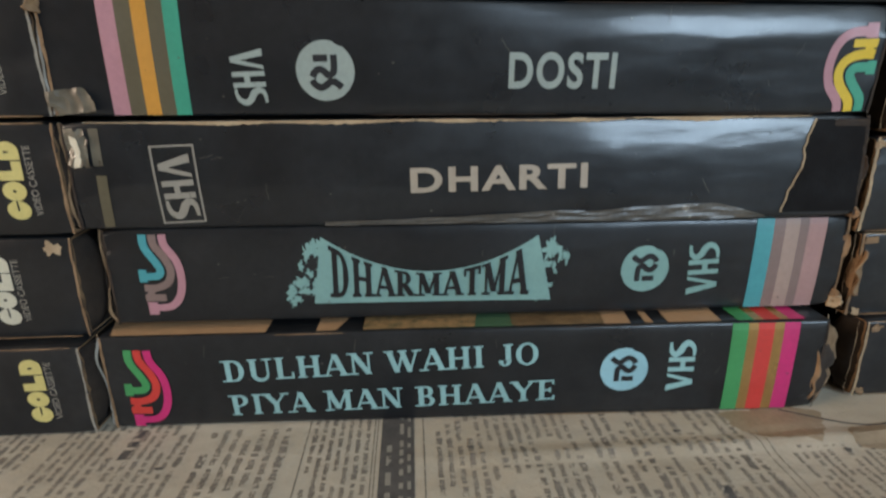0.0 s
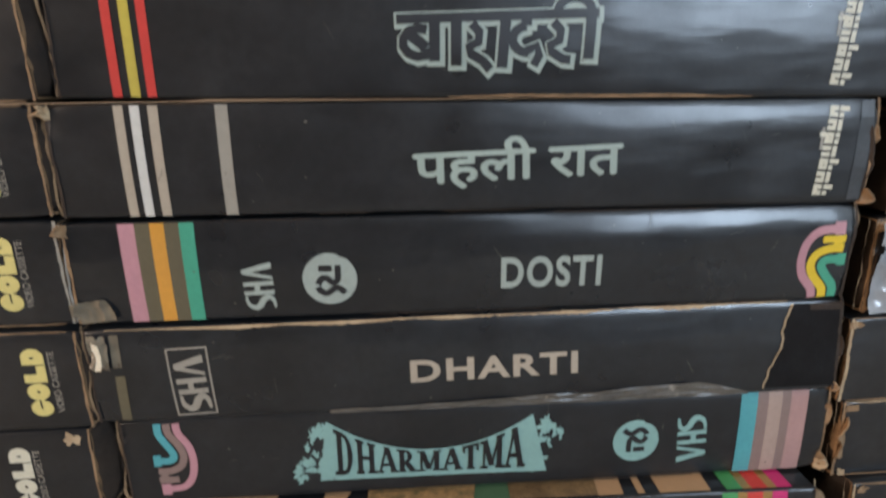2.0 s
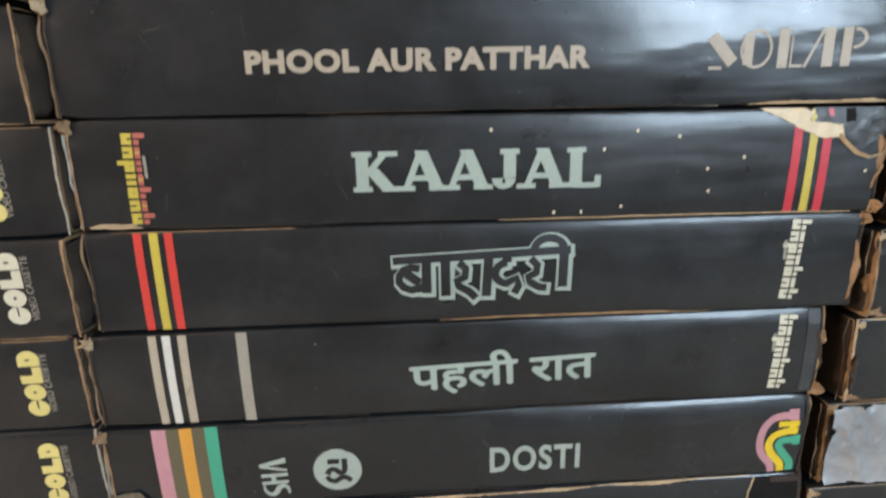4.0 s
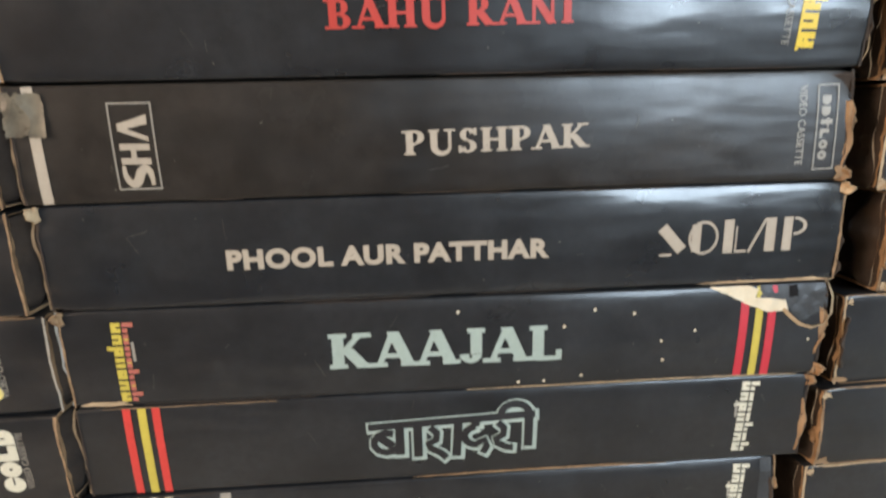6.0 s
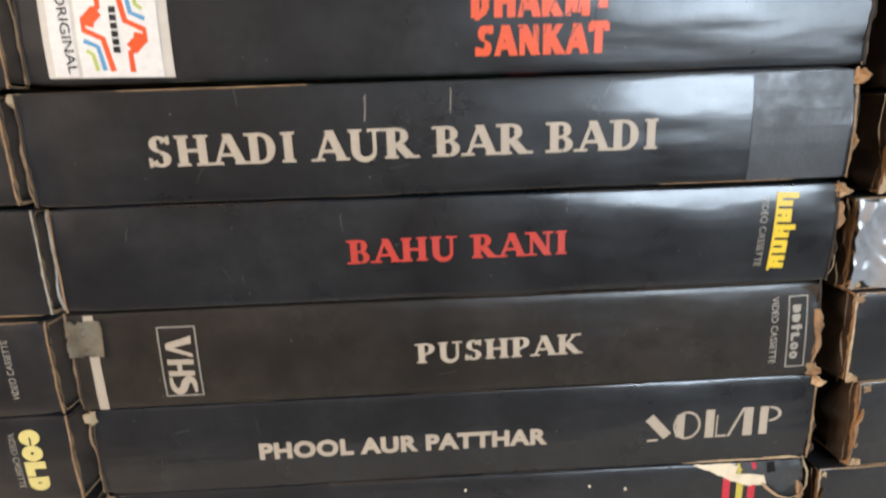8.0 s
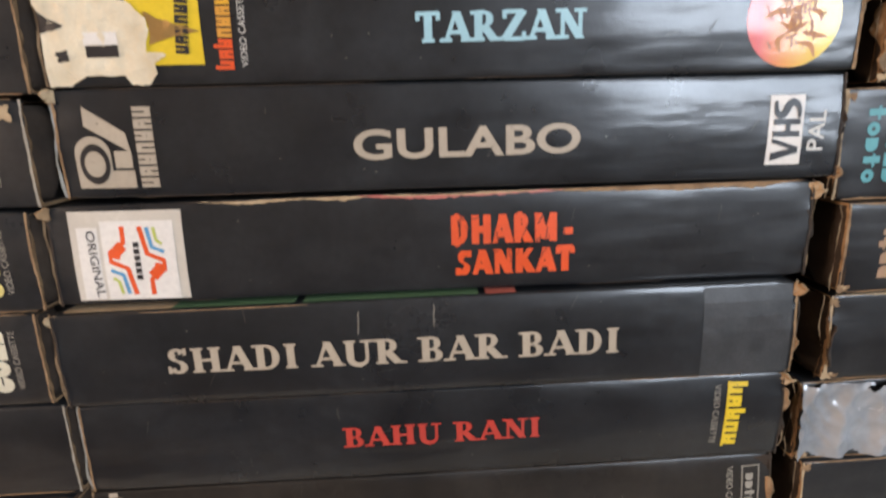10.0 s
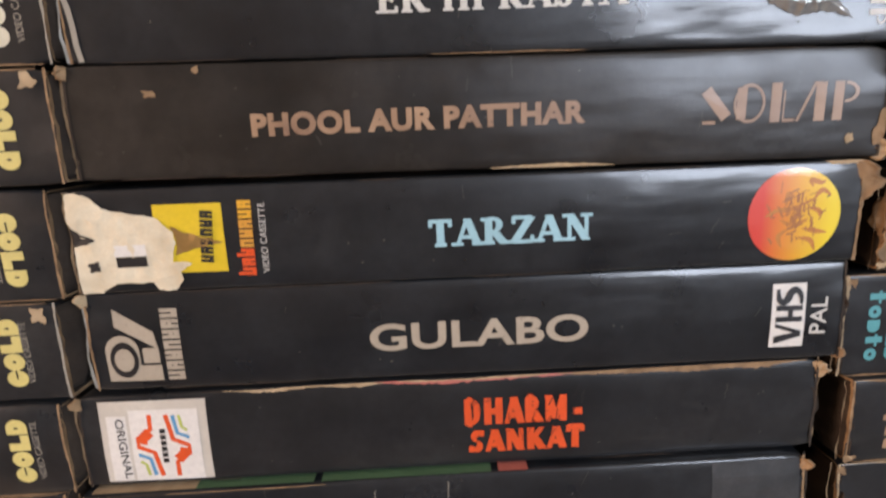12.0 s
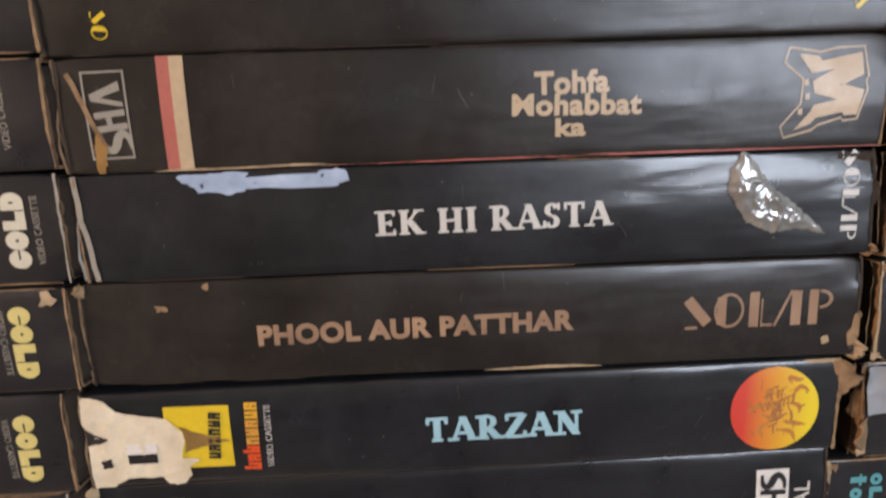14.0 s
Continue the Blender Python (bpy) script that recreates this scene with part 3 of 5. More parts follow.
def outline(box, u, v, w, h, angle, mat, line=0.45):
    corners = [(line / 2, 0), (line / 2, h), (line / 2, h - line / 2), (w, h - line / 2), (w - line / 2, h), (w - line / 2, 0), (w, line / 2), (0, line / 2)]
    pieces = []
    for (xa, ya), (xb, yb) in zip(corners[::2], corners[1::2]):
        pieces.append(ribbon([(xa + (xb - xa) * q / 12, ya + (yb - ya) * q / 12) for q in range(13)], line))
    pts, faces = joined(pieces)
    return printed(box, "frame", turned(pts, u, v, angle), faces, mat, 0.15)


def filled(corners, longest=2.0):
    """A flat shape with the given corners, cut into small triangles so that it can follow a bulging face."""
    bm = bmesh.new()
    bm.faces.new([bm.verts.new((x, y, 0)) for x, y in corners])
    bmesh.ops.triangulate(bm, faces=bm.faces)
    for _ in range(5):
        edges = [e for e in bm.edges if e.calc_length() > longest]
        if not edges:
            break
        bmesh.ops.subdivide_edges(bm, edges=edges, cuts=1)
        bmesh.ops.triangulate(bm, faces=[f for f in bm.faces if len(f.verts) > 3])
    bm.verts.index_update()
    pts, faces = [(q.co.x, q.co.y) for q in bm.verts], [tuple(q.index for q in f.verts) for f in bm.faces]
    bm.free()
    return pts, faces


def disc(box, u, v, r, mat, lift=0.12):
    pts, faces = filled([(u + r * math.cos(math.pi * k / 24), v + r * math.sin(math.pi * k / 24)) for k in range(48)])
    return printed(box, "disc", pts, faces, mat, lift)


def roundel(box, u, v, r, mat, turn=0):
    """A printed disc, a little chipped at its rim, with dark waving strokes in it."""
    rim, n = [], 48
    for k in range(n):
        a = 2 * math.pi * k / n
        q = r * (1 + 0.012 * noise.noise((3 * math.cos(a), 3 * math.sin(a), u)) - (0.045 if k in (8, 9) else 0.0))
        rim.append((u + q * math.cos(a), v + q * math.sin(a)))
    pts, faces = filled(rim)
    ground = printed(box, "disc", pts, faces, mat, 0.12)
    upper = [(0.30, 0.53), (0.30, 0.10), (0.24, -0.08), (0.08, -0.13), (-0.06, 0.0), (-0.22, 0.05), (-0.36, -0.04), (-0.44, -0.20)]
    lower = [(-0.46, -0.30), (-0.36, -0.46), (-0.16, -0.55), (0.02, -0.46), (0.16, -0.36), (0.34, -0.38), (0.54, -0.55)]
    pieces = [quad(-0.40 * r, 0.30 * r, 0.09 * r, 0.53 * r)] + [ribbon([(r * x, r * y) for x, y in flowing(line)], 0.23 * r) for line in (upper, lower)]
    pts, faces = joined(pieces)
    printed(box, "emblem", turned(pts, u, v, turn), faces, BLACK_INK, 0.16).parent = ground


def vhs(box, u, v, w, h, angle, mat, lift=0.12):
    """The three joined capitals of the tape format: fat and fine strokes."""
    wave = flowing([(0.70, 0.06), (0.80, 0.06), (0.90, 0.14), (0.955, 0.32), (0.90, 0.48), (0.79, 0.60), (0.735, 0.76), (0.78, 0.90), (0.87, 0.95), (0.97, 0.96)], 4)
    pieces = [([(0, h), (0.13 * w, h), (0.225 * w, 0), (0.13 * w, 0)], [(0, 1, 2, 3)]), ([(0.15 * w, 0), (0.225 * w, 0), (0.365 * w, h), (0.30 * w, h)], [(0, 1, 2, 3)]),
              quad(0.395 * w, 0, 0.485 * w, h), quad(0.59 * w, 0, 0.68 * w, h), quad(0.48 * w, 0.36 * h, 0.60 * w, 0.54 * h),
              tapered([(x * w, y * h) for x, y in wave], 0.05 * w, 0.125 * w)]
    for pts, faces in pieces[:2] + [joined(pieces[2:5], 0.003)] + pieces[5:]:
        printed(box, "letter", turned(pts, u, v, angle), faces, mat, lift)


def bands(box, u, v, w, h, angle, inks):
    """Three nested bands that rise, sway outwards, bend over and end in blunt blocks."""
    paths = ([(0.83, 0), (0.81, 0.16), (0.62, 0.33), (0.53, 0.44), (0.62, 0.51), (0.92, 0.51)],
             [(0.63, 0), (0.60, 0.14), (0.40, 0.30), (0.31, 0.45), (0.40, 0.59), (0.65, 0.655), (0.92, 0.655)],
             [(0.42, 0), (0.38, 0.14), (0.17, 0.32), (0.10, 0.52), (0.17, 0.75), (0.40, 0.89), (0.84, 0.91)])
    ends = ([quad(0.83, 0.43, 1.0, 0.585)], [quad(0.48, 0.735, 0.93, 0.825), ([(0.68, 0.68), (0.82, 0.68), (0.93, 0.76), (0.74, 0.76)], [(0, 1, 2, 3)])], [quad(0.69, 0.835, 0.90, 1.0)])
    for k, mat in enumerate(inks):
        first = ribbon(flowing([(x * w, max(y, 0.01) * h) for x, y in paths[k]]), 0.17 * w)
        pieces = [first] + [([(x * w, y * h) for x, y in pts], faces) for pts, faces in ends[k]]
        pts, faces = joined(pieces, 0.004)
        printed(box, "band", turned(pts, u, v + (0.3 if angle < 90 else -0.3), angle), faces, mat, 0.12 + 0.02 * k)


def marks(box, u, v, w, h, angle, mat, count=5, seed=1, deco=False, bar=False, lift=0.12):
    """A row of plain shapes in the place of a maker's word."""
    rng, step = random.Random(seed), w / count
    inks = mat if isinstance(mat, tuple) else (mat,)
    for k in range(count):
        x, wide, kind = k * step, step * 0.86, rng.choice("odbl")
        if deco:
            shape = (
                [ribbon([(x + wide * 0.12, h * 0.86), (x + wide * 0.88, h * 0.16)], wide * 0.40), quad(x + wide * 0.05, 0, x + wide * 0.5, h * 0.08)],
                [oval(x + wide / 2, h / 2, wide * 0.56, h / 2, 0, 360, 0.84), quad(x + wide * 0.06, h * 0.1, x + wide * 0.40, h * 0.9)],
                [quad(x + wide * 0.1, 0, x + wide * 0.46, h), quad(x + wide * 0.54, 0, x + wide * 0.60, h * 0.8), quad(x + wide * 0.54, 0, x + wide * 0.98, h * 0.08)],
                [ribbon([(x - wide * 0.1, 0), (x + wide * 0.5, h)], wide * 0.1), quad(x + wide * 0.5, 0, x + wide * 0.88, h)],
                [quad(x, 0, x + wide * 0.34, h), oval(x + wide * 0.4, h * 0.72, wide * 0.48, h * 0.27, -90, 90, 0.72)],
            )[(k + seed) % 5]
        elif kind == "o":
            shape = [oval(x + wide / 2, h * 0.38, wide / 2, h * 0.38, 0, 360, 0.3)]
        elif kind == "d":
            shape = [quad(x, 0, x + wide * 0.5, h * 0.76), oval(x + wide * 0.5, h * 0.38, wide * 0.5, h * 0.38, -90, 90)]
        elif kind == "b":
            shape = [quad(x + wide * 0.2, 0, x + wide * 0.7, h), quad(x, h * 0.55, x + wide, h * 0.7)]
        else:
            shape = [quad(x, 0, x + wide * 0.45, h * 0.8), quad(x, 0, x + wide, h * 0.25)]
        pts, faces = joined(shape, 0.004)
        printed(box, "maker_mark", turned(pts, u, v, angle), faces, inks[k * len(inks) // count], lift)
    if bar:
        pts, faces = quad(0, -h * 0.12, w, h * 0.06)
        printed(box, "maker_mark", turned(pts, u, v, angle), faces, inks[0], lift + 0.03)


def gold_mark(box, u, v, w, h, angle, mat):
    """Four fat rounded shapes in a row, slit and pierced."""
    s = w / 4
    pieces = [oval(s * 0.48, h / 2, s * 0.5, h / 2), oval(s * 1.47, h / 2, s * 0.5, h / 2, 0, 360, 0.16), quad(s * 2.02, 0, s * 2.5, h), quad(s * 2.02, 0, s * 2.98, h * 0.42), quad(s * 3.04, 0, s * 3.5, h), oval(s * 3.45, h / 2, s * 0.5, h / 2, -90, 90)]
    pts, faces = joined(pieces, 0.004)
    ground = printed(box, "maker_mark", turned(pts, u, v, angle), faces, mat, 0.12)
    pts, faces = joined([quad(s * 0.45, h * 0.47, s * 0.99, h * 0.55), quad(s * 3.38, h * 0.42, s * 3.48, h * 0.62)])
    printed(box, "slit", turned(pts, u, v, angle), faces, BLACK_INK, 0.17).parent = ground


def block_mark(box, u, v, w, h, angle, inks, count, tall=(), hung=(), split=False, lift=0.12, over=None):
    """A maker's word as a row of heavy blocks, some taller or hanging lower, with or without a line through them."""
    step = w / count
    rng = random.Random(count * 7 + int(u))
    for k in range(count):
        x, wide = k * step, step * 0.84
        top, low = (h if k in tall else 0.74 * h), (-0.28 * h if k in hung else 0.0)
        notch = wide * (0.24 if k % 3 else 0.0)
        pieces = [quad(x, low, x + wide * 0.42, top), quad(x + wide * 0.58, 0.0, x + wide, 0.74 * h), quad(x + wide * 0.3, (0.52 if k % 2 else 0.02) * h, x + wide * 0.7, (0.74 if k % 2 else 0.24) * h)]
        if notch:
            pieces.append(quad(x + wide * 0.36, 0.28 * h, x + wide * 0.64, 0.46 * h))
        pts, faces = joined(pieces, 0.004)
        word = printed(box, "maker_mark", turned(pts, u, v, angle), faces, inks[k * len(inks) // count], lift)
        if over:
            pts, faces = joined([quad(x, 0.5 * h, x + wide * 0.42, top), quad(x + wide * 0.58, 0.5 * h, x + wide, 0.74 * h)])
            printed(box, "maker_mark", turned(pts, u, v, angle), faces, over, lift + 0.04)
        if split:
            pts, faces = quad(x - 0.1 * wide, 0.44 * h, x + 1.1 * wide, 0.51 * h)
            printed(box, "slit", turned(pts, u, v, angle), faces, BLACK_INK, lift + 0.06).parent = word


def banner(box, u, v, w, h, angle, mat):
    """A printed banner whose upper edge sags, with dark letters that follow it."""
    n, m, pts = 24, 8, []
    for k in range(n + 1):
        x = k / n
        low, high = w * (x - 0.02 * (0.5 - x)), w * (0.03 + 0.91 * x)
        top = h * (1 - 0.52 * (1 - (2 * x - 1) ** 2))
        pts += [(low + (high - low) * j / m, top * j / m) for j in range(m + 1)]
    cloth = printed(box, "banner", turned(pts, u, v, angle), [(k * (m + 1) + j, (k + 1) * (m + 1) + j, (k + 1) * (m + 1) + j + 1, k * (m + 1) + j + 1) for k in range(n) for j in range(m)], mat, 0.12)
    title(box, "DHARMATMA", u + 0.06 * w, v + 0.09 * h, w * 0.85, h * 0.80, angle, BLACK_INK, style="bold_serif", sag=0.54, lift=0.28)


def zigzag(box, u, v, w, h, angle, inks):
    """Coloured zigzag lines, and a dark bar for the small word between them."""
    red, blue, lime, black = inks
    for flip in (0, 1):
        def at(line):
            return [(w * (1 - x), h * (1 - y)) if flip else (w * x, h * y) for x, y in line]
        pts, faces = joined([ribbon(at([(0.32, 0.98), (0.32, 0.76), (0.10, 0.62), (0.10, 0.50), (0.34, 0.40), (0.42, 0.03)]), 0.075 * w), ribbon(at([(0.30, 0.72), (0.18, 0.62), (0.16, 0.54)]), 0.17 * w)])
        printed(box, "zigzag", turned(pts, u, v, angle), faces, red, 0.30)
        pts, faces = ribbon(at([(0.08, 0.38), (0.26, 0.31), (0.31, 0.04)]), 0.06 * w)
        printed(box, "zigzag", turned(pts, u, v, angle), faces, blue, 0.30)
        pts, faces = ribbon(at([(0.10, 0.27), (0.18, 0.22), (0.21, 0.04)]), 0.05 * w)
        printed(box, "zigzag", turned(pts, u, v, angle), faces, lime, 0.30)
    for k in range(6):
        pts, faces = quad(0.46 * w, (0.24 + 0.09 * k) * h, 0.55 * w, (0.31 + 0.09 * k) * h)
        printed(box, "maker_mark", turned(pts, u, v, angle), faces, black, 0.32)


def eye_mark(box, u, v, w, h, angle, mat):
    """A rounded block with an eye-shaped opening, and a slanting block over it."""
    pieces = [quad(0, 0, 0.62 * w, 0.42 * h), oval(0.31 * w, 0.42 * h, 0.31 * w, 0.22 * h, 0, 180), quad(0.62 * w, 0, w, 0.22 * h),
              ([(0.22 * w, h), (0.22 * w, 0.76 * h), (0.98 * w, 0.44 * h), (0.92 * w, 0.68 * h)], [(0, 1, 2, 3)]), quad(0.68 * w, 0.25 * h, 0.98 * w, 0.46 * h)]
    pts, faces = joined(pieces)
    printed(box, "maker_mark", turned(pts, u, v, angle), faces, mat, 0.12)
    pts, faces = oval(0.33 * w, 0.30 * h, 0.26 * w, 0.25 * h)
    printed(box, "maker_mark", turned(pts, u, v, angle), faces, BLACK_INK, 0.18)
    pts, faces = oval(0.33 * w, 0.30 * h, 0.18 * w, 0.16 * h)
    printed(box, "maker_mark", turned(pts, u, v, angle), faces, mat, 0.22)


def shield(box, u, v, w, h, angle, mat):
    """A rimmed emblem with a broad folded block and three small squares."""
    rim = [(0.13, 1.0), (0.47, 0.91), (0.68, 0.93), (0.96, 0.91), (1.0, 0.58), (0.975, 0.54), (0.985, 0.42), (0.87, 0.11), (0.71, 0.11), (0.69, 0.15), (0.43, 0.10), (0.36, 0.05), (0.04, 0.0), (0.0, 0.13), (0.23, 0.36), (0.27, 0.63), (0.07, 0.84), (0.13, 1.0)]
    fold = [(0.23, 0.92), (0.45, 0.87), (0.49, 0.81), (0.93, 0.85), (0.95, 0.60), (0.72, 0.52), (0.95, 0.43), (0.87, 0.16), (0.72, 0.17), (0.70, 0.21), (0.40, 0.18), (0.34, 0.12), (0.15, 0.07), (0.34, 0.26), (0.38, 0.33), (0.64, 0.36), (0.39, 0.46), (0.37, 0.60), (0.62, 0.70), (0.36, 0.69)]
    pieces = [ribbon([(w * x, h * y) for x, y in rim], 0.022 * w), filled([(w * x, h * y) for x, y in fold])]
    pieces += [quad(w * x, h * y, w * (x + 0.05), h * (y + 0.07)) for x, y in ((0.28, 0.56), (0.285, 0.40), (0.20, 0.24))]
    pts, faces = joined(pieces)
    return printed(box, "emblem", turned(pts, u, v, angle), faces, mat, 0.13)


def sun_mark(box, u, v, r, mat):
    """A sunset-coloured disc with a brown running figure of stripes and dabs in it."""
    ground = disc(box, u, v, r, mat)
    rng = random.Random(90)
    limbs = [[(-0.62, -0.02), (-0.40, 0.10), (-0.05, 0.14), (0.40, 0.34)], [(0.40, 0.34), (0.56, 0.52), (0.76, 0.40)], [(0.36, 0.60), (0.30, 0.74), (0.52, 0.68), (0.62, 0.72)],
             [(0.30, 0.15), (0.52, 0.08), (0.56, -0.06)], [(0.20, -0.30), (0.48, -0.36), (0.74, -0.40)], [(0.10, -0.50), (0.40, -0.56), (0.52, -0.80)],
             [(-0.10, -0.30), (-0.30, -0.46), (-0.22, -0.70)], [(-0.20, 0.20), (-0.16, 0.46), (-0.02, 0.36)], [(-0.30, -0.10), (0.0, -0.22), (0.30, -0.10)]]
    for line in limbs:
        pts, faces = tapered(flowing([(u + r * x, v + r * y) for x, y in line]), 0.03 * r, 0.11 * r)
        printed(box, "emblem", pts, faces, FIGURE_ORANGE, 0.15).parent = ground
    for k in range(70):
        x, y = rng.gauss(0.08, 0.26), rng.gauss(-0.04, 0.26)
        scratch(box, u + r * x, v + r * y, rng.uniform(0.08, 0.26) * r, rng.choice((70, 85, 100, 115, 20)), EMBLEM_BROWN, k, rng.uniform(0.15, 0.5), "emblem").parent = ground


def blotches(box, u, v, a, b, mat, count, seed):
    """A broken-up printed figure: many small ragged dabs."""
    rng = random.Random(seed)
    for k in range(count):
        torn(box, u + a * rng.uniform(-1, 1), v + b * rng.uniform(-1, 1), rng.uniform(0.5, 1.6), rng.uniform(0.6, 2.2), mat, seed=seed * 50 + k, jag=0.9, lift=0.07 + 0.002 * k, name="figure_print")


def torn(box, u, v, a, b, mat, seed=1, jag=0.4, lift=0.22, name="torn_patch"):
    """A ragged patch of half sizes a, b: print torn off, paper or board laid bare."""
    n, pts = 44, [(u, v, 0.05)]
    for k in range(n):
        t = 2 * math.pi * k / n
        c, s = math.cos(t), math.sin(t)
        squared = max(abs(c), abs(s)) ** -0.55 if a > 1.2 else 1.0
        q = squared * (1 + jag * noise.fractal((1.5 * c, 1.5 * s, seed * 2.3), 1.1, 2.0, 3) - 0.25 * jag)
        for part_way in (0.35, 0.7, 1.0):
            pts.append((min(max(u + a * c * q * part_way, -0.6), box["w"] + 0.6), min(max(v + b * s * q * part_way, 0.05), box["h"] - 0.05)))
    faces = []
    for k in range(n):
        i, j = 1 + 3 * k, 1 + 3 * ((k + 1) % n)
        faces += [(0, i, j), (i, i + 1, j + 1, j), (i + 1, i + 2, j + 2, j + 1)]
    return printed(box, name, pts, faces, mat, lift)


def torn_shape(box, corners, mat, seed=1, lift=0.24):
    """A ragged patch with the given corners."""
    pts = []
    for k, (u, v) in enumerate(corners):
        u2, v2 = corners[(k + 1) % len(corners)]
        n = max(2, int(math.hypot(u2 - u, v2 - v) / 0.5))
        for q in range(n):
            a = q / n
            pts.append((u + (u2 - u) * a + 0.35 * noise.noise((u + a * 3, v, seed)), min(v + (v2 - v) * a + 0.35 * noise.noise((u, v + a * 3, seed + 9)), box["h"] - 0.05)))
    pts, faces = filled(pts)
    return printed(box, "torn_patch", [(u, v, 0.25 * noise.noise((u * 0.4, v * 0.4, seed))) for u, v in pts], faces, mat, lift)


def torn_rim(box, line, wide, mat, seed=1):
    """The bare board along a tear, curling up a little."""
    pts, faces = ribbon(line, wide)
    pts = [(u + 0.3 * noise.noise((u, v, seed)), min(v, box["h"]), 0.5 * (k % 2)) for k, (u, v) in enumerate(pts)]
    return printed(box, "torn_rim", pts, faces, mat, 0.3)


def crinkle(box, u, v, w, h, angle, mat, seed=5, deep=1.3, slant=0.5, narrow=1.7, name="crinkled_film", fine=1.0):
    """A crumpled glossy film over the face, ragged in outline."""
    pts, faces = sheet(w, h, 56, 44)
    kept = []
    for fc in faces:
        x, y = sum(pts[i][0] for i in fc) / 4 / w, sum(pts[i][1] for i in fc) / 4 / h
        edge = 0.5 - max(abs(x - (0.5 + slant * (0.5 - y))) * narrow, abs(y - 0.5)) + 0.16 * noise.noise((x * 5, y * 5, seed))
        if edge > 0:
            kept.append(fc)
    def rise(x, y):
        x, y = x * fine, y * fine
        r = 1 - abs(noise.noise((x * 0.16, y * 0.13, seed))) * 2
        return deep * max(0.0, 0.6 * r + 0.3 * (1 - abs(noise.noise((x * 0.42 + 7, y * 0.36, seed))) * 2))
    lifted = [(x, y, rise(x, y)) for x, y in pts]
    return printed(box, name, turned(lifted, u, v, angle), kept, mat, 0.1)


def raised_film(box, corners, mat, seed=1):
    """Clear film that has come loose in a blister with a few sharp creases."""
    u0, u1 = min(c[0] for c in corners), max(c[0] for c in corners)
    v0, v1 = min(c[1] for c in corners), max(c[1] for c in corners)
    sides = list(zip(corners, corners[1:] + corners[:1]))
    pts, faces = sheet(u1 - u0, v1 - v0, 72, 64)
    raised, inner = [], []
    for x, y in pts:
        u, v = u0 + x + 0.5 * noise.noise((x * 0.6, y * 0.6, seed)), v0 + y + 0.5 * noise.noise((x * 0.6, y * 0.6, seed + 5))
        inside, gap = False, 99.0
        for (a, b), (c, d) in sides:
            if (b > v) != (d > v) and u < a + (v - b) / (d - b) * (c - a):
                inside = not inside
            q = max(0.0, min(1.0, ((u - a) * (c - a) + (v - b) * (d - b)) / ((c - a) ** 2 + (d - b) ** 2)))
            gap = min(gap, math.hypot(u - a - q * (c - a), v - b - q * (d - b)))
        crease = max(0.0, 1 - 7 * abs(noise.noise((u * 0.22, v * 0.16, seed + 2)))) + 0.6 * max(0.0, 1 - 6 * abs(noise.noise((u * 0.4, v * 0.3, seed + 8))))
        inner.append(inside)
        raised.append((u0 + x, v0 + y, min(1.0, gap / 2.2) * (1.1 + 0.5 * noise.noise((u * 0.2, v * 0.2, seed)) + 0.5 * crease)))
    film = printed(box, "raised_film", raised, [fc for fc in faces if all(inner[i] for i in fc)], mat, 0.1, "crumpled glossy clear film")
    film.data.polygons.foreach_set("use_smooth", [True] * len(film.data.polygons))
    return film


def worn_edge(box, end, mat=None, wide=0.9, seed=1):
    """The cut end of the sleeve, scuffed to bare board in an uneven line."""
    n, w, h, pts = 44, box["w"], box["h"], []
    for k in range(n + 1):
        v = 0.2 + (h - 0.4) * k / n
        d = wide * (0.5 + 0.55 * noise.noise((v * 0.09, seed * 5.1, 0)) + 0.35 * noise.noise((v * 0.5, seed * 5.1, 3)) + 0.2 * noise.noise((v * 1.7, seed * 5.1, 6)))
        d, back = max(0.12, d), 0.25 * noise.noise((v * 0.3, seed, 7))
        pts += [(back - 0.1, v), (d + 0.1, v)] if end == "left" else [(w - d - 0.1, v), (w + 0.1 - back, v)]
    return printed(box, "worn_edge", pts, [(2 * k, 2 * k + 1, 2 * k + 3, 2 * k + 2) for k in range(n)], mat or RAW, 0.16)


def scuff(box, u0, u1, side, mat=None, thick=0.5, seed=1):
    """A run of scuffed board along the upper or lower long edge."""
    h, n, pts = box["h"], max(6, int((u1 - u0) / 0.6)), []
    for k in range(n + 1):
        u = u0 + (u1 - u0) * k / n
        t = max(0.03, thick * (0.6 + 0.7 * noise.noise((u * 0.07, seed * 3.3, 1)) + 0.3 * noise.noise((u * 0.6, seed, 2)) + 0.25 * noise.noise((u * 2.1, seed, 5))) * min(1, 6 * k / n, 6 * (n - k) / n + 0.1))
        pts += [(u, h - 0.25 - t), (u, h - 0.1)] if side == "top" else [(u, 0.1), (u, 0.25 + t)]
    return printed(box, "scuffed_edge", pts, [(2 * k, 2 * k + 2, 2 * k + 3, 2 * k + 1) for k in range(n)], mat or RAW, 0.14)


TAPE = material("dusty_clear_tape", (0.022, 0.025, 0.027), 0.45, second=(0.05, 0.052, 0.055), scale=90, bump=0.00005)


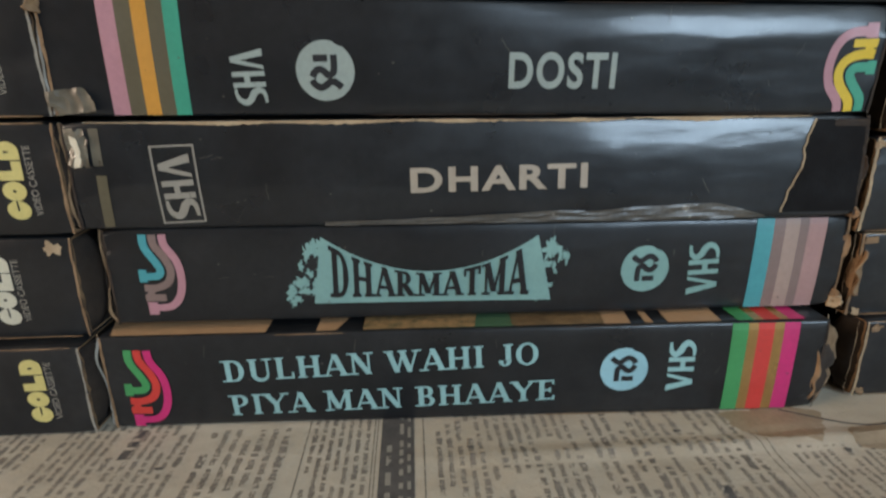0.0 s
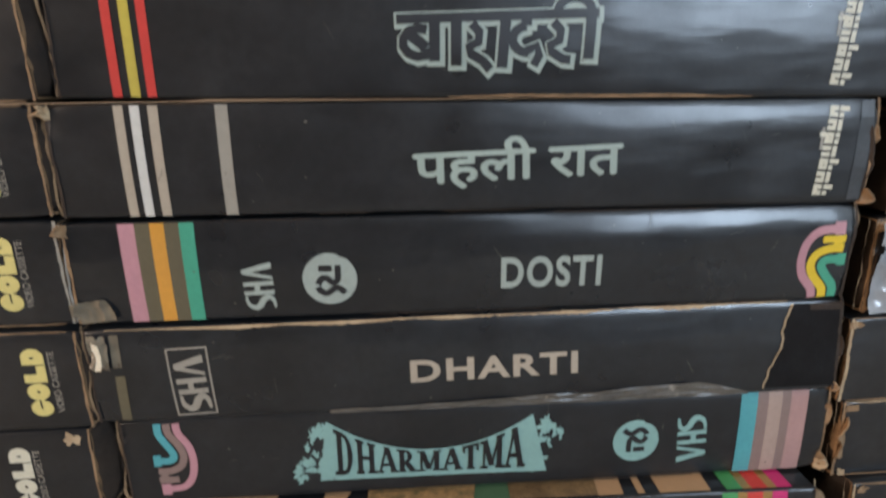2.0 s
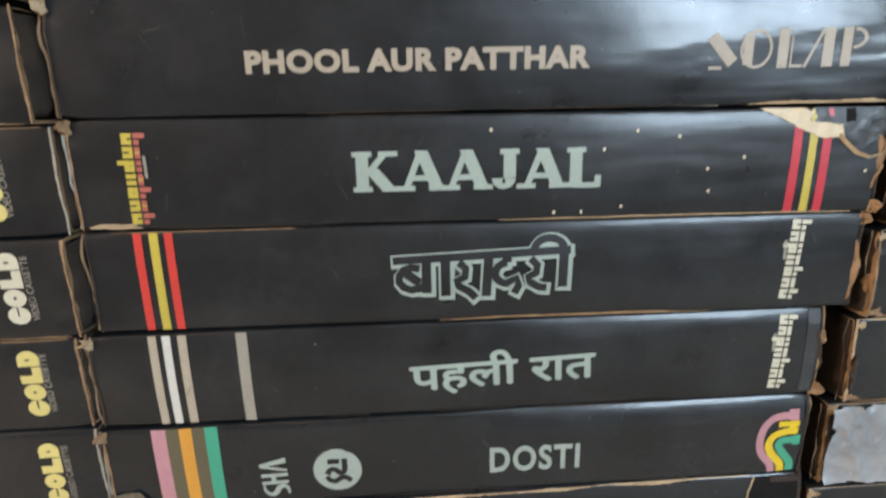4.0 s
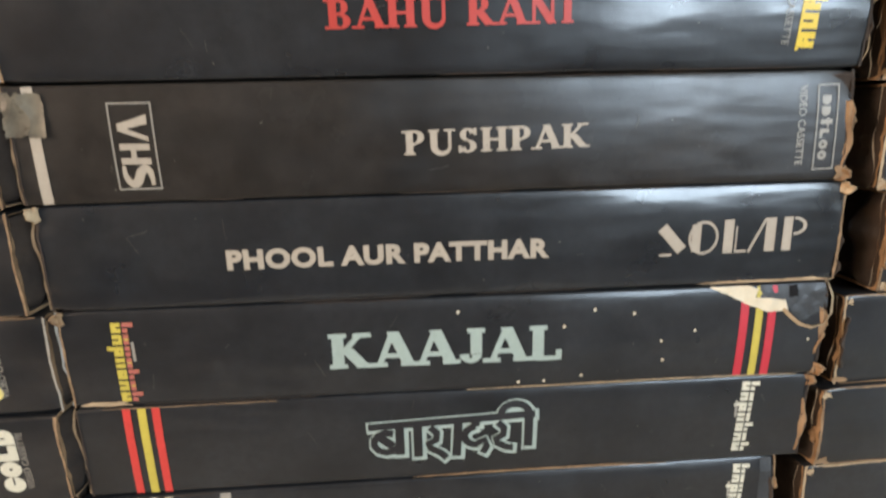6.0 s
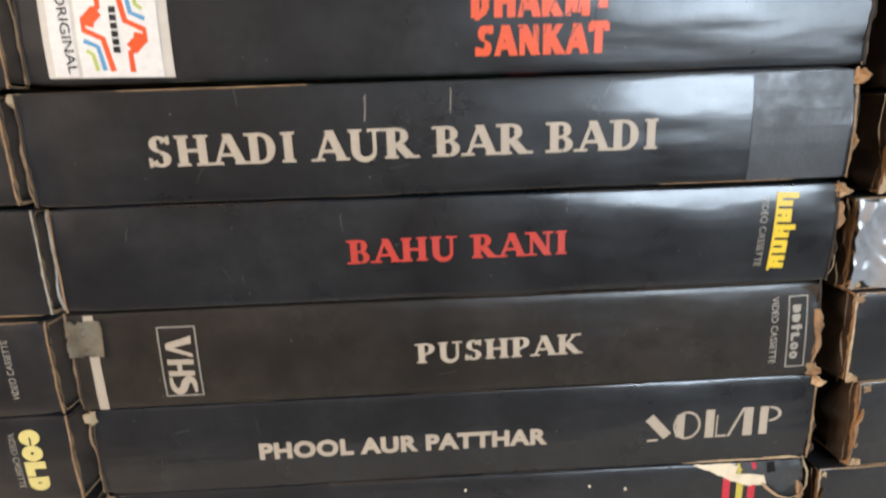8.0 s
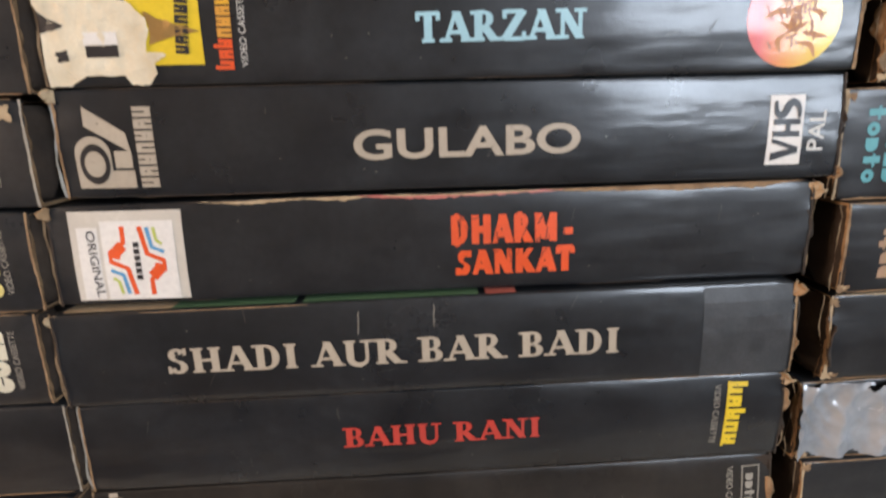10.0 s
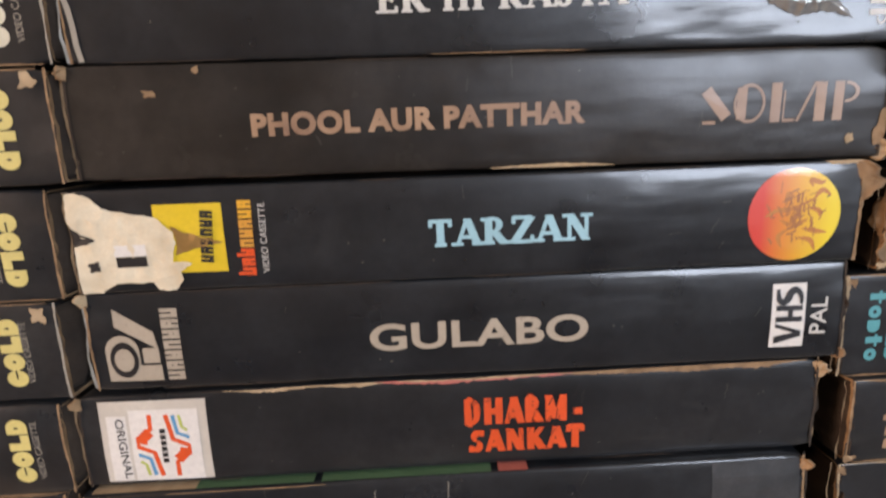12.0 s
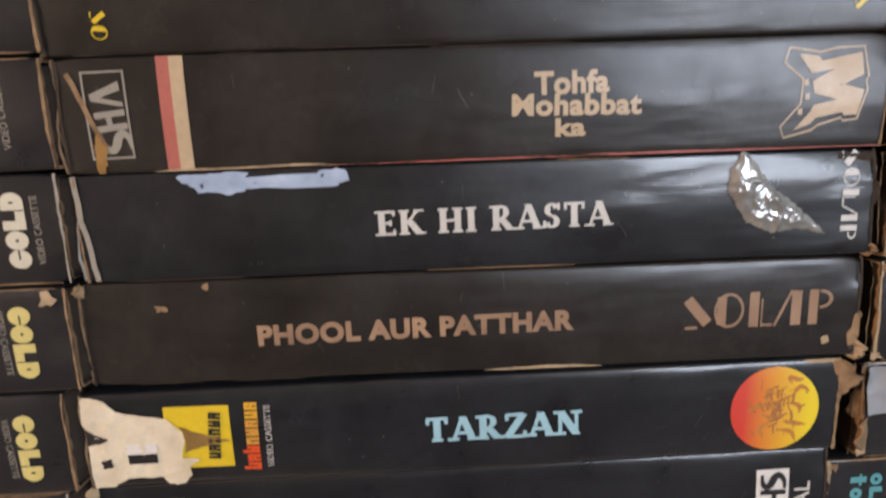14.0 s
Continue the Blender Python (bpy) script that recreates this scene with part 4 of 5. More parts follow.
def torn_sheet(box, line, mat, seed=1):
    """What lies bare to the right of a ragged tear, and the pale torn rim along it."""
    n, (u0, v0), (u1, v1), rim, pts = 30, line[0], line[1], [], []
    for k in range(n + 1):
        q = k / n
        u = u0 + (u1 - u0) * q + 1.6 * noise.noise((q * 3.1, seed, 0)) + 0.7 * noise.noise((q * 11, seed, 4))
        v = v0 + (v1 - v0) * q
        rim.append((u, v))
        pts += [(u, v), (box["w"] - 0.3, v)]
    printed(box, "bare_board", pts, [(2 * k, 2 * k + 1, 2 * k + 3, 2 * k + 2) for k in range(n)], mat, 0.13)
    pts, faces = ribbon(rim, 0.5)
    printed(box, "torn_rim", pts, faces, RAW_PALE, 0.24)


def peeled_film(box, u0, u1, v0, v1, mat, seed=1):
    """A loose strip of film along the lower edge that widens from v0 to v1."""
    n, pts, up = 60, [], 5
    for k in range(n + 1):
        q = k / n
        top = (v0 + (v1 - v0) * q) * (1 + 0.25 * noise.noise((q * 9, seed, 0))) * min(1.0, 0.15 + (1 - q) * 7)
        for j in range(up + 1):
            pts.append((u0 + (u1 - u0) * q, 0.15 + top * j / up, 0.25 + 0.5 * noise.noise((q * 14, j * 0.7, seed))))
    m = up + 1
    printed(box, "peeled_film", pts, [(k * m + j, (k + 1) * m + j, (k + 1) * m + j + 1, k * m + j + 1) for k in range(n) for j in range(up)], mat, 0.15)


def scratch(box, u, v, long, angle, mat, seed=1, wide=0.12, name="scratch"):
    line = [(long * k / 7, 0.5 * noise.noise((k * 0.6, seed, 2))) for k in range(8)]
    pts, faces = ribbon(line, wide)
    pts = [(a, min(max(b, 0.3), box["h"] - 0.3)) for a, b in turned(pts, u, v, angle)]
    return printed(box, name, pts, faces, mat, 0.17)


def end_flap(box, end, mat, seed=1):
    """The folded end panel that closes a sleeve, a little sunk and crooked."""
    w, h, n, m = box["w"], box["h"], 12, 5
    x, bm = (2.2 if end == "left" else w - 2.2), bmesh.new()
    rows = [[bm.verts.new(((x - w / 2 + 1.1 * noise.noise((i * 0.5, j * 0.6, seed))) * MM, (1.2 + (DEPTH - 2.6) * i / n) * MM, (1.1 + (h - 2.2) * j / m) * MM)) for i in range(n + 1)] for j in range(m + 1)]
    for a, b in zip(rows, rows[1:]):
        for i in range(n):
            bm.faces.new((a[i], a[i + 1], b[i + 1], b[i]))
    return part("end_flap", bm, mat, box)


def curled_flap(box, u, v, wide, high, mat, seed=1, out=3.0):
    """A tongue of torn board that curls out from the end of a box."""
    n, m, verts = 8, 10, []
    w = box["w"]
    for j in range(m + 1):
        for i in range(n + 1):
            a, b = i / n, j / m
            edge = (0.25 + 0.75 * math.sin(math.pi * (0.06 + 0.9 * b)) ** 0.8) * (1 + 0.5 * noise.noise((b * 4, seed, 1)) + 0.3 * noise.noise((b * 13, seed, 2)))
            y = -out * (a ** 1.6) * (0.6 + 0.5 * math.sin(b * 2.6)) + 0.5 * noise.noise((a * 3, b * 3, seed))
            verts.append(((u + a * wide * edge - w / 2) * MM, (y + 0.3) * MM, (v + high * b + 1.2 * a * noise.noise((a, b * 2, seed))) * MM))
    mesh = bpy.data.meshes.new("torn_flap")
    mesh.from_pydata(verts, [], [(j * (n + 1) + i, j * (n + 1) + i + 1, (j + 1) * (n + 1) + i + 1, (j + 1) * (n + 1) + i) for j in range(m) for i in range(n)])
    mesh.materials.append(mat)
    mesh.polygons.foreach_set("use_smooth", [True] * len(mesh.polygons))
    ob = new("torn_flap", mesh)
    ob.parent = box
    ob.modifiers.new("thickness", "SOLIDIFY").thickness = 0.0005
    return ob


def loose_strand(box, u, deep, mat, seed, wide=0.8):
    """A thin strip of split board that hangs beside the end of a box."""
    h, n, pts = box["h"], 22, []
    for k in range(n + 1):
        v = 0.4 + (h - 0.8) * k / n
        x = u + 1.5 * noise.noise((v * 0.08, seed, 0)) + 0.35 * noise.noise((v * 0.4, seed, 3))
        t = wide * (0.55 + 0.6 * noise.noise((v * 0.15, seed, 6)))
        y = -deep + 1.2 * noise.noise((v * 0.12, seed, 9))
        pts += [(x - t / 2, v, y), (x + t / 2, v, y - 0.3)]
    return printed(box, "loose_strand", pts, [(2 * k, 2 * k + 1, 2 * k + 3, 2 * k + 2) for k in range(n)], mat, 0.0)


# ---- print and wear of the middle stack ----
title(STACK["wedding"], "DULHAN WAHI JO", 30.1, 12.9, 82.8, 6.8, 2.1, MINT_BLUE, style="serif")
title(STACK["wedding"], "PIYA MAN BHAAYE", 30.7, 2.9, 86.9, 6.3, 1.6, MINT_BLUE, style="serif")
roundel(STACK["wedding"], 135.9, 13.8, 6.4, PALE_BLUE, turn=180)
vhs(STACK["wedding"], 154.8, 6.9, 14.9, 7.1, 89.8, MINT_BLUE)
stripe(STACK["wedding"], 163.9, 168.2, GREEN)
stripe(STACK["wedding"], 168.2, 170.8, BRONZE)
stripe(STACK["wedding"], 170.8, 175.1, RED)
stripe(STACK["wedding"], 175.1, 177.7, BRONZE)
stripe(STACK["wedding"], 177.7, 181.9, MAGENTA)
bands(STACK["wedding"], 16.6, 23.4, 12.1, 23.0, 178.3, (GREEN, RED, MAGENTA))
roundel(STACK["dacoit"], 136.2, 12.3, 6.4, MINT, turn=180)
vhs(STACK["dacoit"], 156.5, 4.9, 14.4, 8.2, 92.8, MINT)
stripe(STACK["dacoit"], 165.1, 169.8, TEAL)
stripe(STACK["dacoit"], 169.8, 172.9, DULL_PINK)
stripe(STACK["dacoit"], 172.9, 176.8, BEIGE)
stripe(STACK["dacoit"], 176.8, 179.3, DULL_PINK)
stripe(STACK["dacoit"], 179.3, 184.2, PINK_BEIGE)
bands(STACK["dacoit"], 18.6, 24.3, 11.4, 21.6, 178.9, (TEAL, DULL_PINK, PINK))
banner(STACK["dacoit"], 50.5, 4.7, 60.5, 17.9, -0.5, MINT)
blotches(STACK["dacoit"], 49.3, 14.4, 4.3, 6.7, MINT, 16, 3)
blotches(STACK["dacoit"], 45.5, 8.3, 1.5, 4.0, MINT, 6, 4)
blotches(STACK["dacoit"], 112.6, 16.4, 2.7, 4.1, MINT, 14, 8)
blotches(STACK["dacoit"], 109.3, 9.0, 4.1, 4.9, MINT, 5, 9)
title(STACK["earth"], "DHARTI", 79.1, 8.0, 43.4, 6.1, 0.9, CREAM, bold=0.03, track=1.1)
vhs(STACK["earth"], 20.2, 17.8, 15.4, 7.4, -86.9, GREY_CREAM)
outline(STACK["earth"], 19.5, 1.3, 10.2, 18.7, 2.0, GREY_CREAM)
stripe(STACK["friend"], 12.7, 16.5, PINK)
stripe(STACK["friend"], 16.5, 20.0, OLIVE)
stripe(STACK["friend"], 20.0, 23.3, ORANGE)
stripe(STACK["friend"], 23.3, 26.7, OLIVE)
stripe(STACK["friend"], 26.7, 30.1, GREEN_BLUE)
vhs(STACK["friend"], 39.9, 14.5, 12.1, 7.3, -87.7, SILVER)
roundel(STACK["friend"], 61.1, 10.0, 6.6, SILVER)
title(STACK["friend"], "DOSTI", 103.1, 6.0, 25.3, 8.2, -0.1, SILVER, bold=0.03, track=1.1)
bands(STACK["friend"], 179.2, -0.1, 13.0, 20.4, 1.6, (GREEN_BLUE, YELLOW, PINK))
title(STACK["night"], "पहली रात", 81.1, 5.1, 49.8, 11.7, 2.1, SILVER_MINT, bold=0.022)
stripe(STACK["night"], 15.0, 17.1, CREAM)
stripe(STACK["night"], 18.5, 20.6, WHITE)
stripe(STACK["night"], 22.4, 24.6, CREAM)
stripe(STACK["night"], 37.0, 39.8, GREY_CREAM)
block_mark(STACK["night"], 180.4, 23.8, 21.9, 4.9, -93.7, (WARM_WHITE,), 7, (0, 4, 6), (2,), True)
broad_word(STACK["mansion"], 72.5, 3.1, 47.8, 17.4, 1.4, SILVER_MINT, BLACK_INK)
stripe(STACK["mansion"], 11.3, 13.3, RED)
stripe(STACK["mansion"], 15.1, 17.2, DULL_YELLOW)
stripe(STACK["mansion"], 18.7, 20.7, RED)
block_mark(STACK["mansion"], 175.7, 24.2, 21.8, 5.0, -93.2, (WARM_WHITE,), 7, (0, 4, 6), (2,), True)
title(STACK["kohl"], "KAAJAL", 64.8, 7.7, 60.0, 9.8, 0.1, SILVER_MINT, style="slab")
stripe(STACK["kohl"], 172.2, 174.4, CRIMSON)
stripe(STACK["kohl"], 176.3, 178.3, DULL_YELLOW)
stripe(STACK["kohl"], 179.7, 181.9, CRIMSON)
block_mark(STACK["kohl"], 12.1, 22.8, 21.9, 5.4, -90.8, (DULL_YELLOW,), 7, (0, 4, 6), (2,), True, over=FADED_RED)
for key, u, v in (("night", 179.0, 16.0), ("mansion", 174.2, 16.2), ("kohl", 16.4, 15.0)):
    label_patch(STACK[key], u, v - 2.6, 0.7, 5.2, 0, GREY_CREAM)
torn(STACK["kohl"], 7.6, 0.9, 6.7, 0.7, RAW_PALE, seed=9, jag=0.5)
torn(STACK["kohl"], 133.3, 21.2, 0.4, 0.5, WHITE_PAPER, seed=20, jag=0.3, name="paint_spot")
torn(STACK["kohl"], 143.7, 19.7, 0.4, 0.5, WHITE_PAPER, seed=21, jag=0.3, name="paint_spot")
torn(STACK["kohl"], 151.3, 11.8, 0.4, 0.5, WHITE_PAPER, seed=22, jag=0.3, name="paint_spot")
torn(STACK["kohl"], 152.2, 6.3, 0.4, 0.5, WHITE_PAPER, seed=23, jag=0.3, name="paint_spot")
torn(STACK["kohl"], 130.4, 2.9, 0.4, 0.5, WHITE_PAPER, seed=24, jag=0.3, name="paint_spot")
torn(STACK["kohl"], 160.2, 14.4, 0.4, 0.5, WHITE_PAPER, seed=25, jag=0.3, name="paint_spot")
torn(STACK["kohl"], 120.4, 1.8, 0.4, 0.5, WHITE_PAPER, seed=26, jag=0.3, name="paint_spot")
torn(STACK["kohl"], 191.7, 10.4, 0.4, 0.5, WHITE_PAPER, seed=27, jag=0.3, name="paint_spot")
torn(STACK["kohl"], 113.6, 1.8, 0.4, 0.5, WHITE_PAPER, seed=28, jag=0.3, name="paint_spot")
torn(STACK["kohl"], 125.3, 17.0, 0.4, 0.5, WHITE_PAPER, seed=29, jag=0.3, name="paint_spot")
torn(STACK["kohl"], 97.9, 22.0, 0.4, 0.5, WHITE_PAPER, seed=30, jag=0.3, name="paint_spot")
torn_shape(STACK["kohl"], ((176.8, 26.4), (194.5, 27.0), (196.3, 19.2), (188.9, 15.5), (185.1, 19.7), (177.3, 22.5)), TAPE, 3, 0.16)
torn_shape(STACK["kohl"], ((184.6, 25.5), (187.0, 25.7), (187.5, 22.4), (185.0, 22.5)), BARE_BLACK, 5, 0.22)
torn_shape(STACK["kohl"], ((162.1, 26.4), (172.7, 26.9), (176.5, 24.9), (175.9, 22.8), (184.1, 21.9), (185.0, 19.1), (180.4, 18.5), (173.4, 21.1), (168.1, 23.8)), WHITE_PAPER, 4, 0.3)
torn_rim(STACK["kohl"], ((183.3, 19.5), (185.8, 17.2), (188.6, 14.9), (192.1, 13.8), (195.4, 14.6), (197.1, 17.6), (196.9, 22.0), (195.4, 26.6)), 0.9, RAW_PALE, 2)
title(STACK["stone"], "PHOOL AUR PATTHAR", 42.6, 9.0, 78.6, 5.1, 0.0, CREAM, bold=0.05)
marks(STACK["stone"], 148.8, 8.1, 40.3, 8.7, 0.6, CREAM, count=5, seed=5, deco=True)
title(STACK["flower"], "PUSHPAK", 86.6, 8.7, 44.3, 6.1, 1.0, CREAM, style="bold_serif")
vhs(STACK["flower"], 23.1, 20.1, 16.4, 6.6, -91.3, CREAM)
outline(STACK["flower"], 21.3, 3.1, 9.7, 19.5, -0.3, GREY_CREAM, line=0.36)
stripe(STACK["flower"], 3.8, 6.2, CREAM)
title(STACK["flower"], "VIDEO CASSETTE", 181.6, 22.9, 18.9, 1.9, -88.2, GREY_CREAM, bold=0.01)
outline(STACK["flower"], 186.1, 23.0, 20.3, 5.4, -88.1, GREY_CREAM, line=0.35)
marks(STACK["flower"], 187.4, 20.5, 15.7, 3.0, -88.8, GREY_CREAM, count=6, seed=3)
crinkle(STACK["flower"], -0.8, 15.6, 8.6, 9.6, -2, OLD_TAPE, seed=19, deep=0.9, slant=0.1, narrow=0.95, name="tape", fine=0.5)
torn(STACK["flower"], 195.3, 2.0, 2.6, 2.3, RAW, seed=13, jag=0.5)
title(STACK["bride"], "BAHU RANI", 70.4, 9.5, 55.1, 6.6, 0.6, RED_INK, style="bold_serif")
block_mark(STACK["bride"], 178.9, 24.2, 20.3, 5.6, -91.9, (YELLOW,), 5, (0, 2))
label_patch(STACK["bride"], 178.1, 3.9, 0.7, 20.4, -1.9, YELLOW)
title(STACK["bride"], "VIDEO CASSETTE", 175.0, 23.4, 18.2, 1.8, -91.5, GREY_CREAM, bold=0.0)
title(STACK["ruin"], "SHADI AUR BAR BADI", 27.6, 8.2, 119.4, 7.7, 0.0, CREAM, style="bold_serif")
label_patch(STACK["crisis"], 5.0, 1.4, 28.1, 23.2, -0.6, LABEL_GREY)
label_patch(STACK["crisis"], 6.5, 1.8, 5.2, 18.7, -1.2, LABEL_WHITE, lift=0.2)
label_patch(STACK["crisis"], 12.6, 1.5, 18.1, 20.5, -0.9, LABEL_WHITE, lift=0.25)
title(STACK["crisis"], "ORIGINAL", 9.1, 19.6, 17.3, 2.2, -88.5, BLACK_INK, bold=0.01, lift=0.3)
zigzag(STACK["crisis"], 12.7, 2.2, 16.6, 18.8, -0.7, (RED_ORANGE, BLUE, LIME, BLACK_INK))
title(STACK["crisis"], "DHARM", 101.2, 11.9, 27.4, 8.6, -0.1, RED_ORANGE, style="block")
label_patch(STACK["crisis"], 130.3, 14.0, 2.5, 1.9, 0.9, RED_ORANGE)
title(STACK["crisis"], "SANKAT", 102.1, 4.0, 31.3, 7.2, 0.2, RED_ORANGE, style="block")
rng = random.Random(17)
for k in range(20):
    scratch(STACK["crisis"], rng.uniform(102, 130), rng.uniform(5, 19), rng.uniform(2, 6), rng.choice((8, 60, 75, 100)), BLACK_INK, k + 60, rng.uniform(0.12, 0.3))
title(STACK["rose"], "GULABO", 71.0, 7.6, 56.4, 7.5, 0.5, CREAM, bold=0.025)
label_patch(STACK["rose"], 175.2, 3.7, 9.0, 17.2, -0.1, LABEL_WHITE)
vhs(STACK["rose"], 183.2, 4.6, 15.3, 6.9, 89.4, BLACK_INK, lift=0.3)
title(STACK["rose"], "PAL", 189.8, 7.0, 9.9, 4.2, 88.9, WHITE, bold=0.01)
eye_mark(STACK["rose"], 3.5, 2.7, 13.7, 19.6, -0.9, CREAM)
block_mark(STACK["rose"], 22.8, 2.5, 19.8, 5.9, 89.5, (CREAM,), 7)
title(STACK["jungle"], "TARZAN", 86.3, 8.2, 40.4, 7.0, 0.4, PALE_BLUE, style="slab")
label_patch(STACK["jungle"], 20.1, 4.7, 16.5, 17.0, -0.3, YELLOW)
block_mark(STACK["jungle"], 33.4, 6.9, 13.2, 4.2, 84.6, (BLACK_INK,), 6, lift=0.34)
block_mark(STACK["jungle"], 43.4, 3.3, 19.0, 4.4, 88.7, (RED_ORANGE, ORANGE, YELLOW_ORANGE), 8, (0, 2))
title(STACK["jungle"], "VIDEO CASSETTE", 46.7, 3.8, 17.3, 1.6, 88.9, WHITE, bold=0.0)
torn_shape(STACK["jungle"], [(-0.0, 25.2), (2.4, 25.2), (5.7, 24.0), (8.4, 21.3), (13.6, 20.1), (20.6, 18.5), (24.4, 15.1), (24.8, 12.5), (23.5, 7.7), (26.1, 7.4), (28.3, 7.0), (26.1, 5.6), (25.0, 4.9), (25.4, 2.8), (23.0, 0.2), (19.0, 0.4), (18.0, 2.5), (9.0, 2.5), (5.2, 0.4), (0.4, 0.2), (0.2, 12.2), (5.2, 13.7), (0.9, 14.5), (-0.4, 18.4), (-0.1, 22.6)], WHITE_PAPER, 31, 0.36)
torn_shape(STACK["jungle"], [(24.0, 16.5), (27.0, 14.8), (36.3, 12.0), (30.0, 10.8), (24.6, 9.2), (25.0, 13.0)], BRONZE, 38, 0.33)
label_patch(STACK["jungle"], 9.9, 6.6, 7.4, 2.6, 0.4, BLACK_INK, lift=0.45)
label_patch(STACK["jungle"], 9.6, 9.3, 7.8, 2.8, 0.4, LABEL_WHITE, lift=0.45)
torn_shape(STACK["jungle"], [(0.4, 16.6), (2.0, 15.4), (5.4, 13.9), (5.2, 13.2), (0.6, 12.2)], BLACK_INK, 39, 0.46)
torn(STACK["jungle"], 4.5, 7.0, 1.8, 1.3, BLACK_INK, seed=37, jag=0.5, lift=0.45)
sun_mark(STACK["jungle"], 177.1, 12.5, 11.6, SUNSET)
title(STACK["brown"], "PHOOL AUR PATTHAR", 41.9, 9.2, 78.7, 5.4, 0.7, FADED_GOLD, bold=0.05)
marks(STACK["brown"], 148.3, 9.0, 39.7, 9.1, 0.2, FADED_GOLD, count=5, seed=5, deco=True)
torn(STACK["brown"], 30.2, 24.7, 0.8, 1.0, RAW, seed=41, jag=0.4)
torn(STACK["brown"], 19.1, 19.7, 1.7, 0.8, RAW, seed=42, jag=0.4)
torn(STACK["brown"], 185.0, 4.8, 1.2, 1.3, RAW_PALE, seed=43, jag=0.4)
torn(STACK["brown"], 193.6, 6.4, 3.1, 5.0, RAW, seed=44, jag=0.5)
title(STACK["road"], "EK HI RASTA", 70.1, 9.1, 57.6, 6.1, 0.6, WHITE, style="bold_serif")
torn(STACK["road"], 44.9, 23.1, 18.7, 1.7, BLUE_WHITE, seed=51, jag=0.3)
torn(STACK["road"], 33.0, 23.1, 9.0, 2.9, BLUE_WHITE, seed=52, jag=0.45)
torn(STACK["road"], 60.9, 23.9, 3.9, 1.8, BLUE_WHITE, seed=53, jag=0.3)
marks(STACK["road"], 184.1, 25.8, 23.0, 4.1, -90.0, WHITE, count=5, seed=5, deco=True)
raised_film(STACK["road"], [(158.8, 26.8), (155.7, 21.8), (155.2, 16.4), (160.4, 9.0), (166.7, 6.1), (174.3, 7.0), (181.4, 5.2), (173.9, 12.3), (166.6, 17.8), (161.5, 24.6)], FOIL, 4)
title(STACK["gift"], "Tohfa", 108.8, 14.3, 17.4, 5.4, 0.6, GOLD_INK, bold=0.04)
title(STACK["gift"], "Mohabbat", 103.5, 9.8, 30.4, 5.0, -1.0, GOLD_INK, bold=0.04)
title(STACK["gift"], "ka", 113.7, 4.8, 7.2, 4.3, 0.0, GOLD_INK, bold=0.04)
vhs(STACK["gift"], 7.0, 20.0, 15.7, 7.1, -83.7, GREY_CREAM)
outline(STACK["gift"], 6.1, 3.3, 9.8, 19.7, 1.0, GREY_CREAM)
stripe(STACK["gift"], 23.0, 25.9, FADED_RED)
stripe(STACK["gift"], 25.9, 29.1, GOLD_INK)
shield(STACK["gift"], 167.4, 2.6, 21.0, 20.4, 5.2, GOLD_INK)
marks(STACK["upper"], 11.8, 9.5, 6.2, 3.7, -94.2, YELLOW, count=2, seed=5, deco=True)
marks(STACK["upper"], 184.1, 7.4, 3.0, 3.1, -88.9, YELLOW, count=1, seed=5, deco=True)
for k, (key, box) in enumerate(STACK.items()):
    worn_edge(box, "left", RAW if k % 3 == 0 else RAW_DARK, 0.7, k + 1)
    worn_edge(box, "right", RAW if k % 3 == 1 else RAW_DARK, 0.8, k + 31)
    loose_strand(box, -1.0, 0.8, RAW if k % 3 else GREY_CREAM, k + 200)
    loose_strand(box, -2.3, 3.0, RAW_DARK if k % 2 else RAW, k + 230, 0.6)
    loose_strand(box, box["w"] + 1.1, 1.5, RAW if k % 2 else RAW_DARK, k + 260, 1.0)
    if k % 3 != 1:
        loose_strand(box, box["w"] + 2.8, 4.0, RAW if k % 4 else RAW_PALE, k + 290, 0.9)
    rng = random.Random(k + 400)
    for side in ("top", "bottom"):
        for q in range(2):
            u0 = rng.uniform(0, box["w"] - 45)
            scuff(box, u0, u0 + rng.uniform(8, 45), side, RAW if q == 0 and k % 5 == 0 else RAW_DARK, 0.18, k * 7 + q)
    for q in range(9):
        if q < 5:
            scratch(box, rng.uniform(10, box["w"] - 12), rng.uniform(4, box["h"] - 4), rng.uniform(1, 5), rng.choice((80, 95, 10, 60, 120)), DUST, k * 13 + q, rng.uniform(0.06, 0.16))
        torn(box, rng.uniform(8, box["w"] - 8), rng.uniform(3, box["h"] - 3), rng.uniform(0.1, 0.35), rng.uniform(0.1, 0.3), DUST, seed=k * 11 + q, name="speck")
scuff(STACK["earth"], 5, 178, "top", RAW_PALE, 1.0, 3)
scuff(STACK["mansion"], 85, 150, "bottom", RAW, 0.7, 4)
scuff(STACK["crisis"], 38, 80, "top", RAW_PALE, 1.3, 5)
scuff(STACK["crisis"], 78, 130, "top", FADED_RED, 1.5, 6)
scuff(STACK["crisis"], 84, 124, "top", RAW_PALE, 0.7, 16)
scuff(STACK["crisis"], 126, 193, "top", RAW, 1.6, 7)
scuff(STACK["gift"], 60, 192, "bottom", FADED_RED, 0.4, 8)
scuff(STACK["gift"], 20, 62, "bottom", RAW_PALE, 0.7, 9)
scuff(STACK["kohl"], 100, 190, "bottom", RAW_PALE, 0.4, 10)
scuff(STACK["brown"], 98, 128, "bottom", RAW_PALE, 0.8, 11)
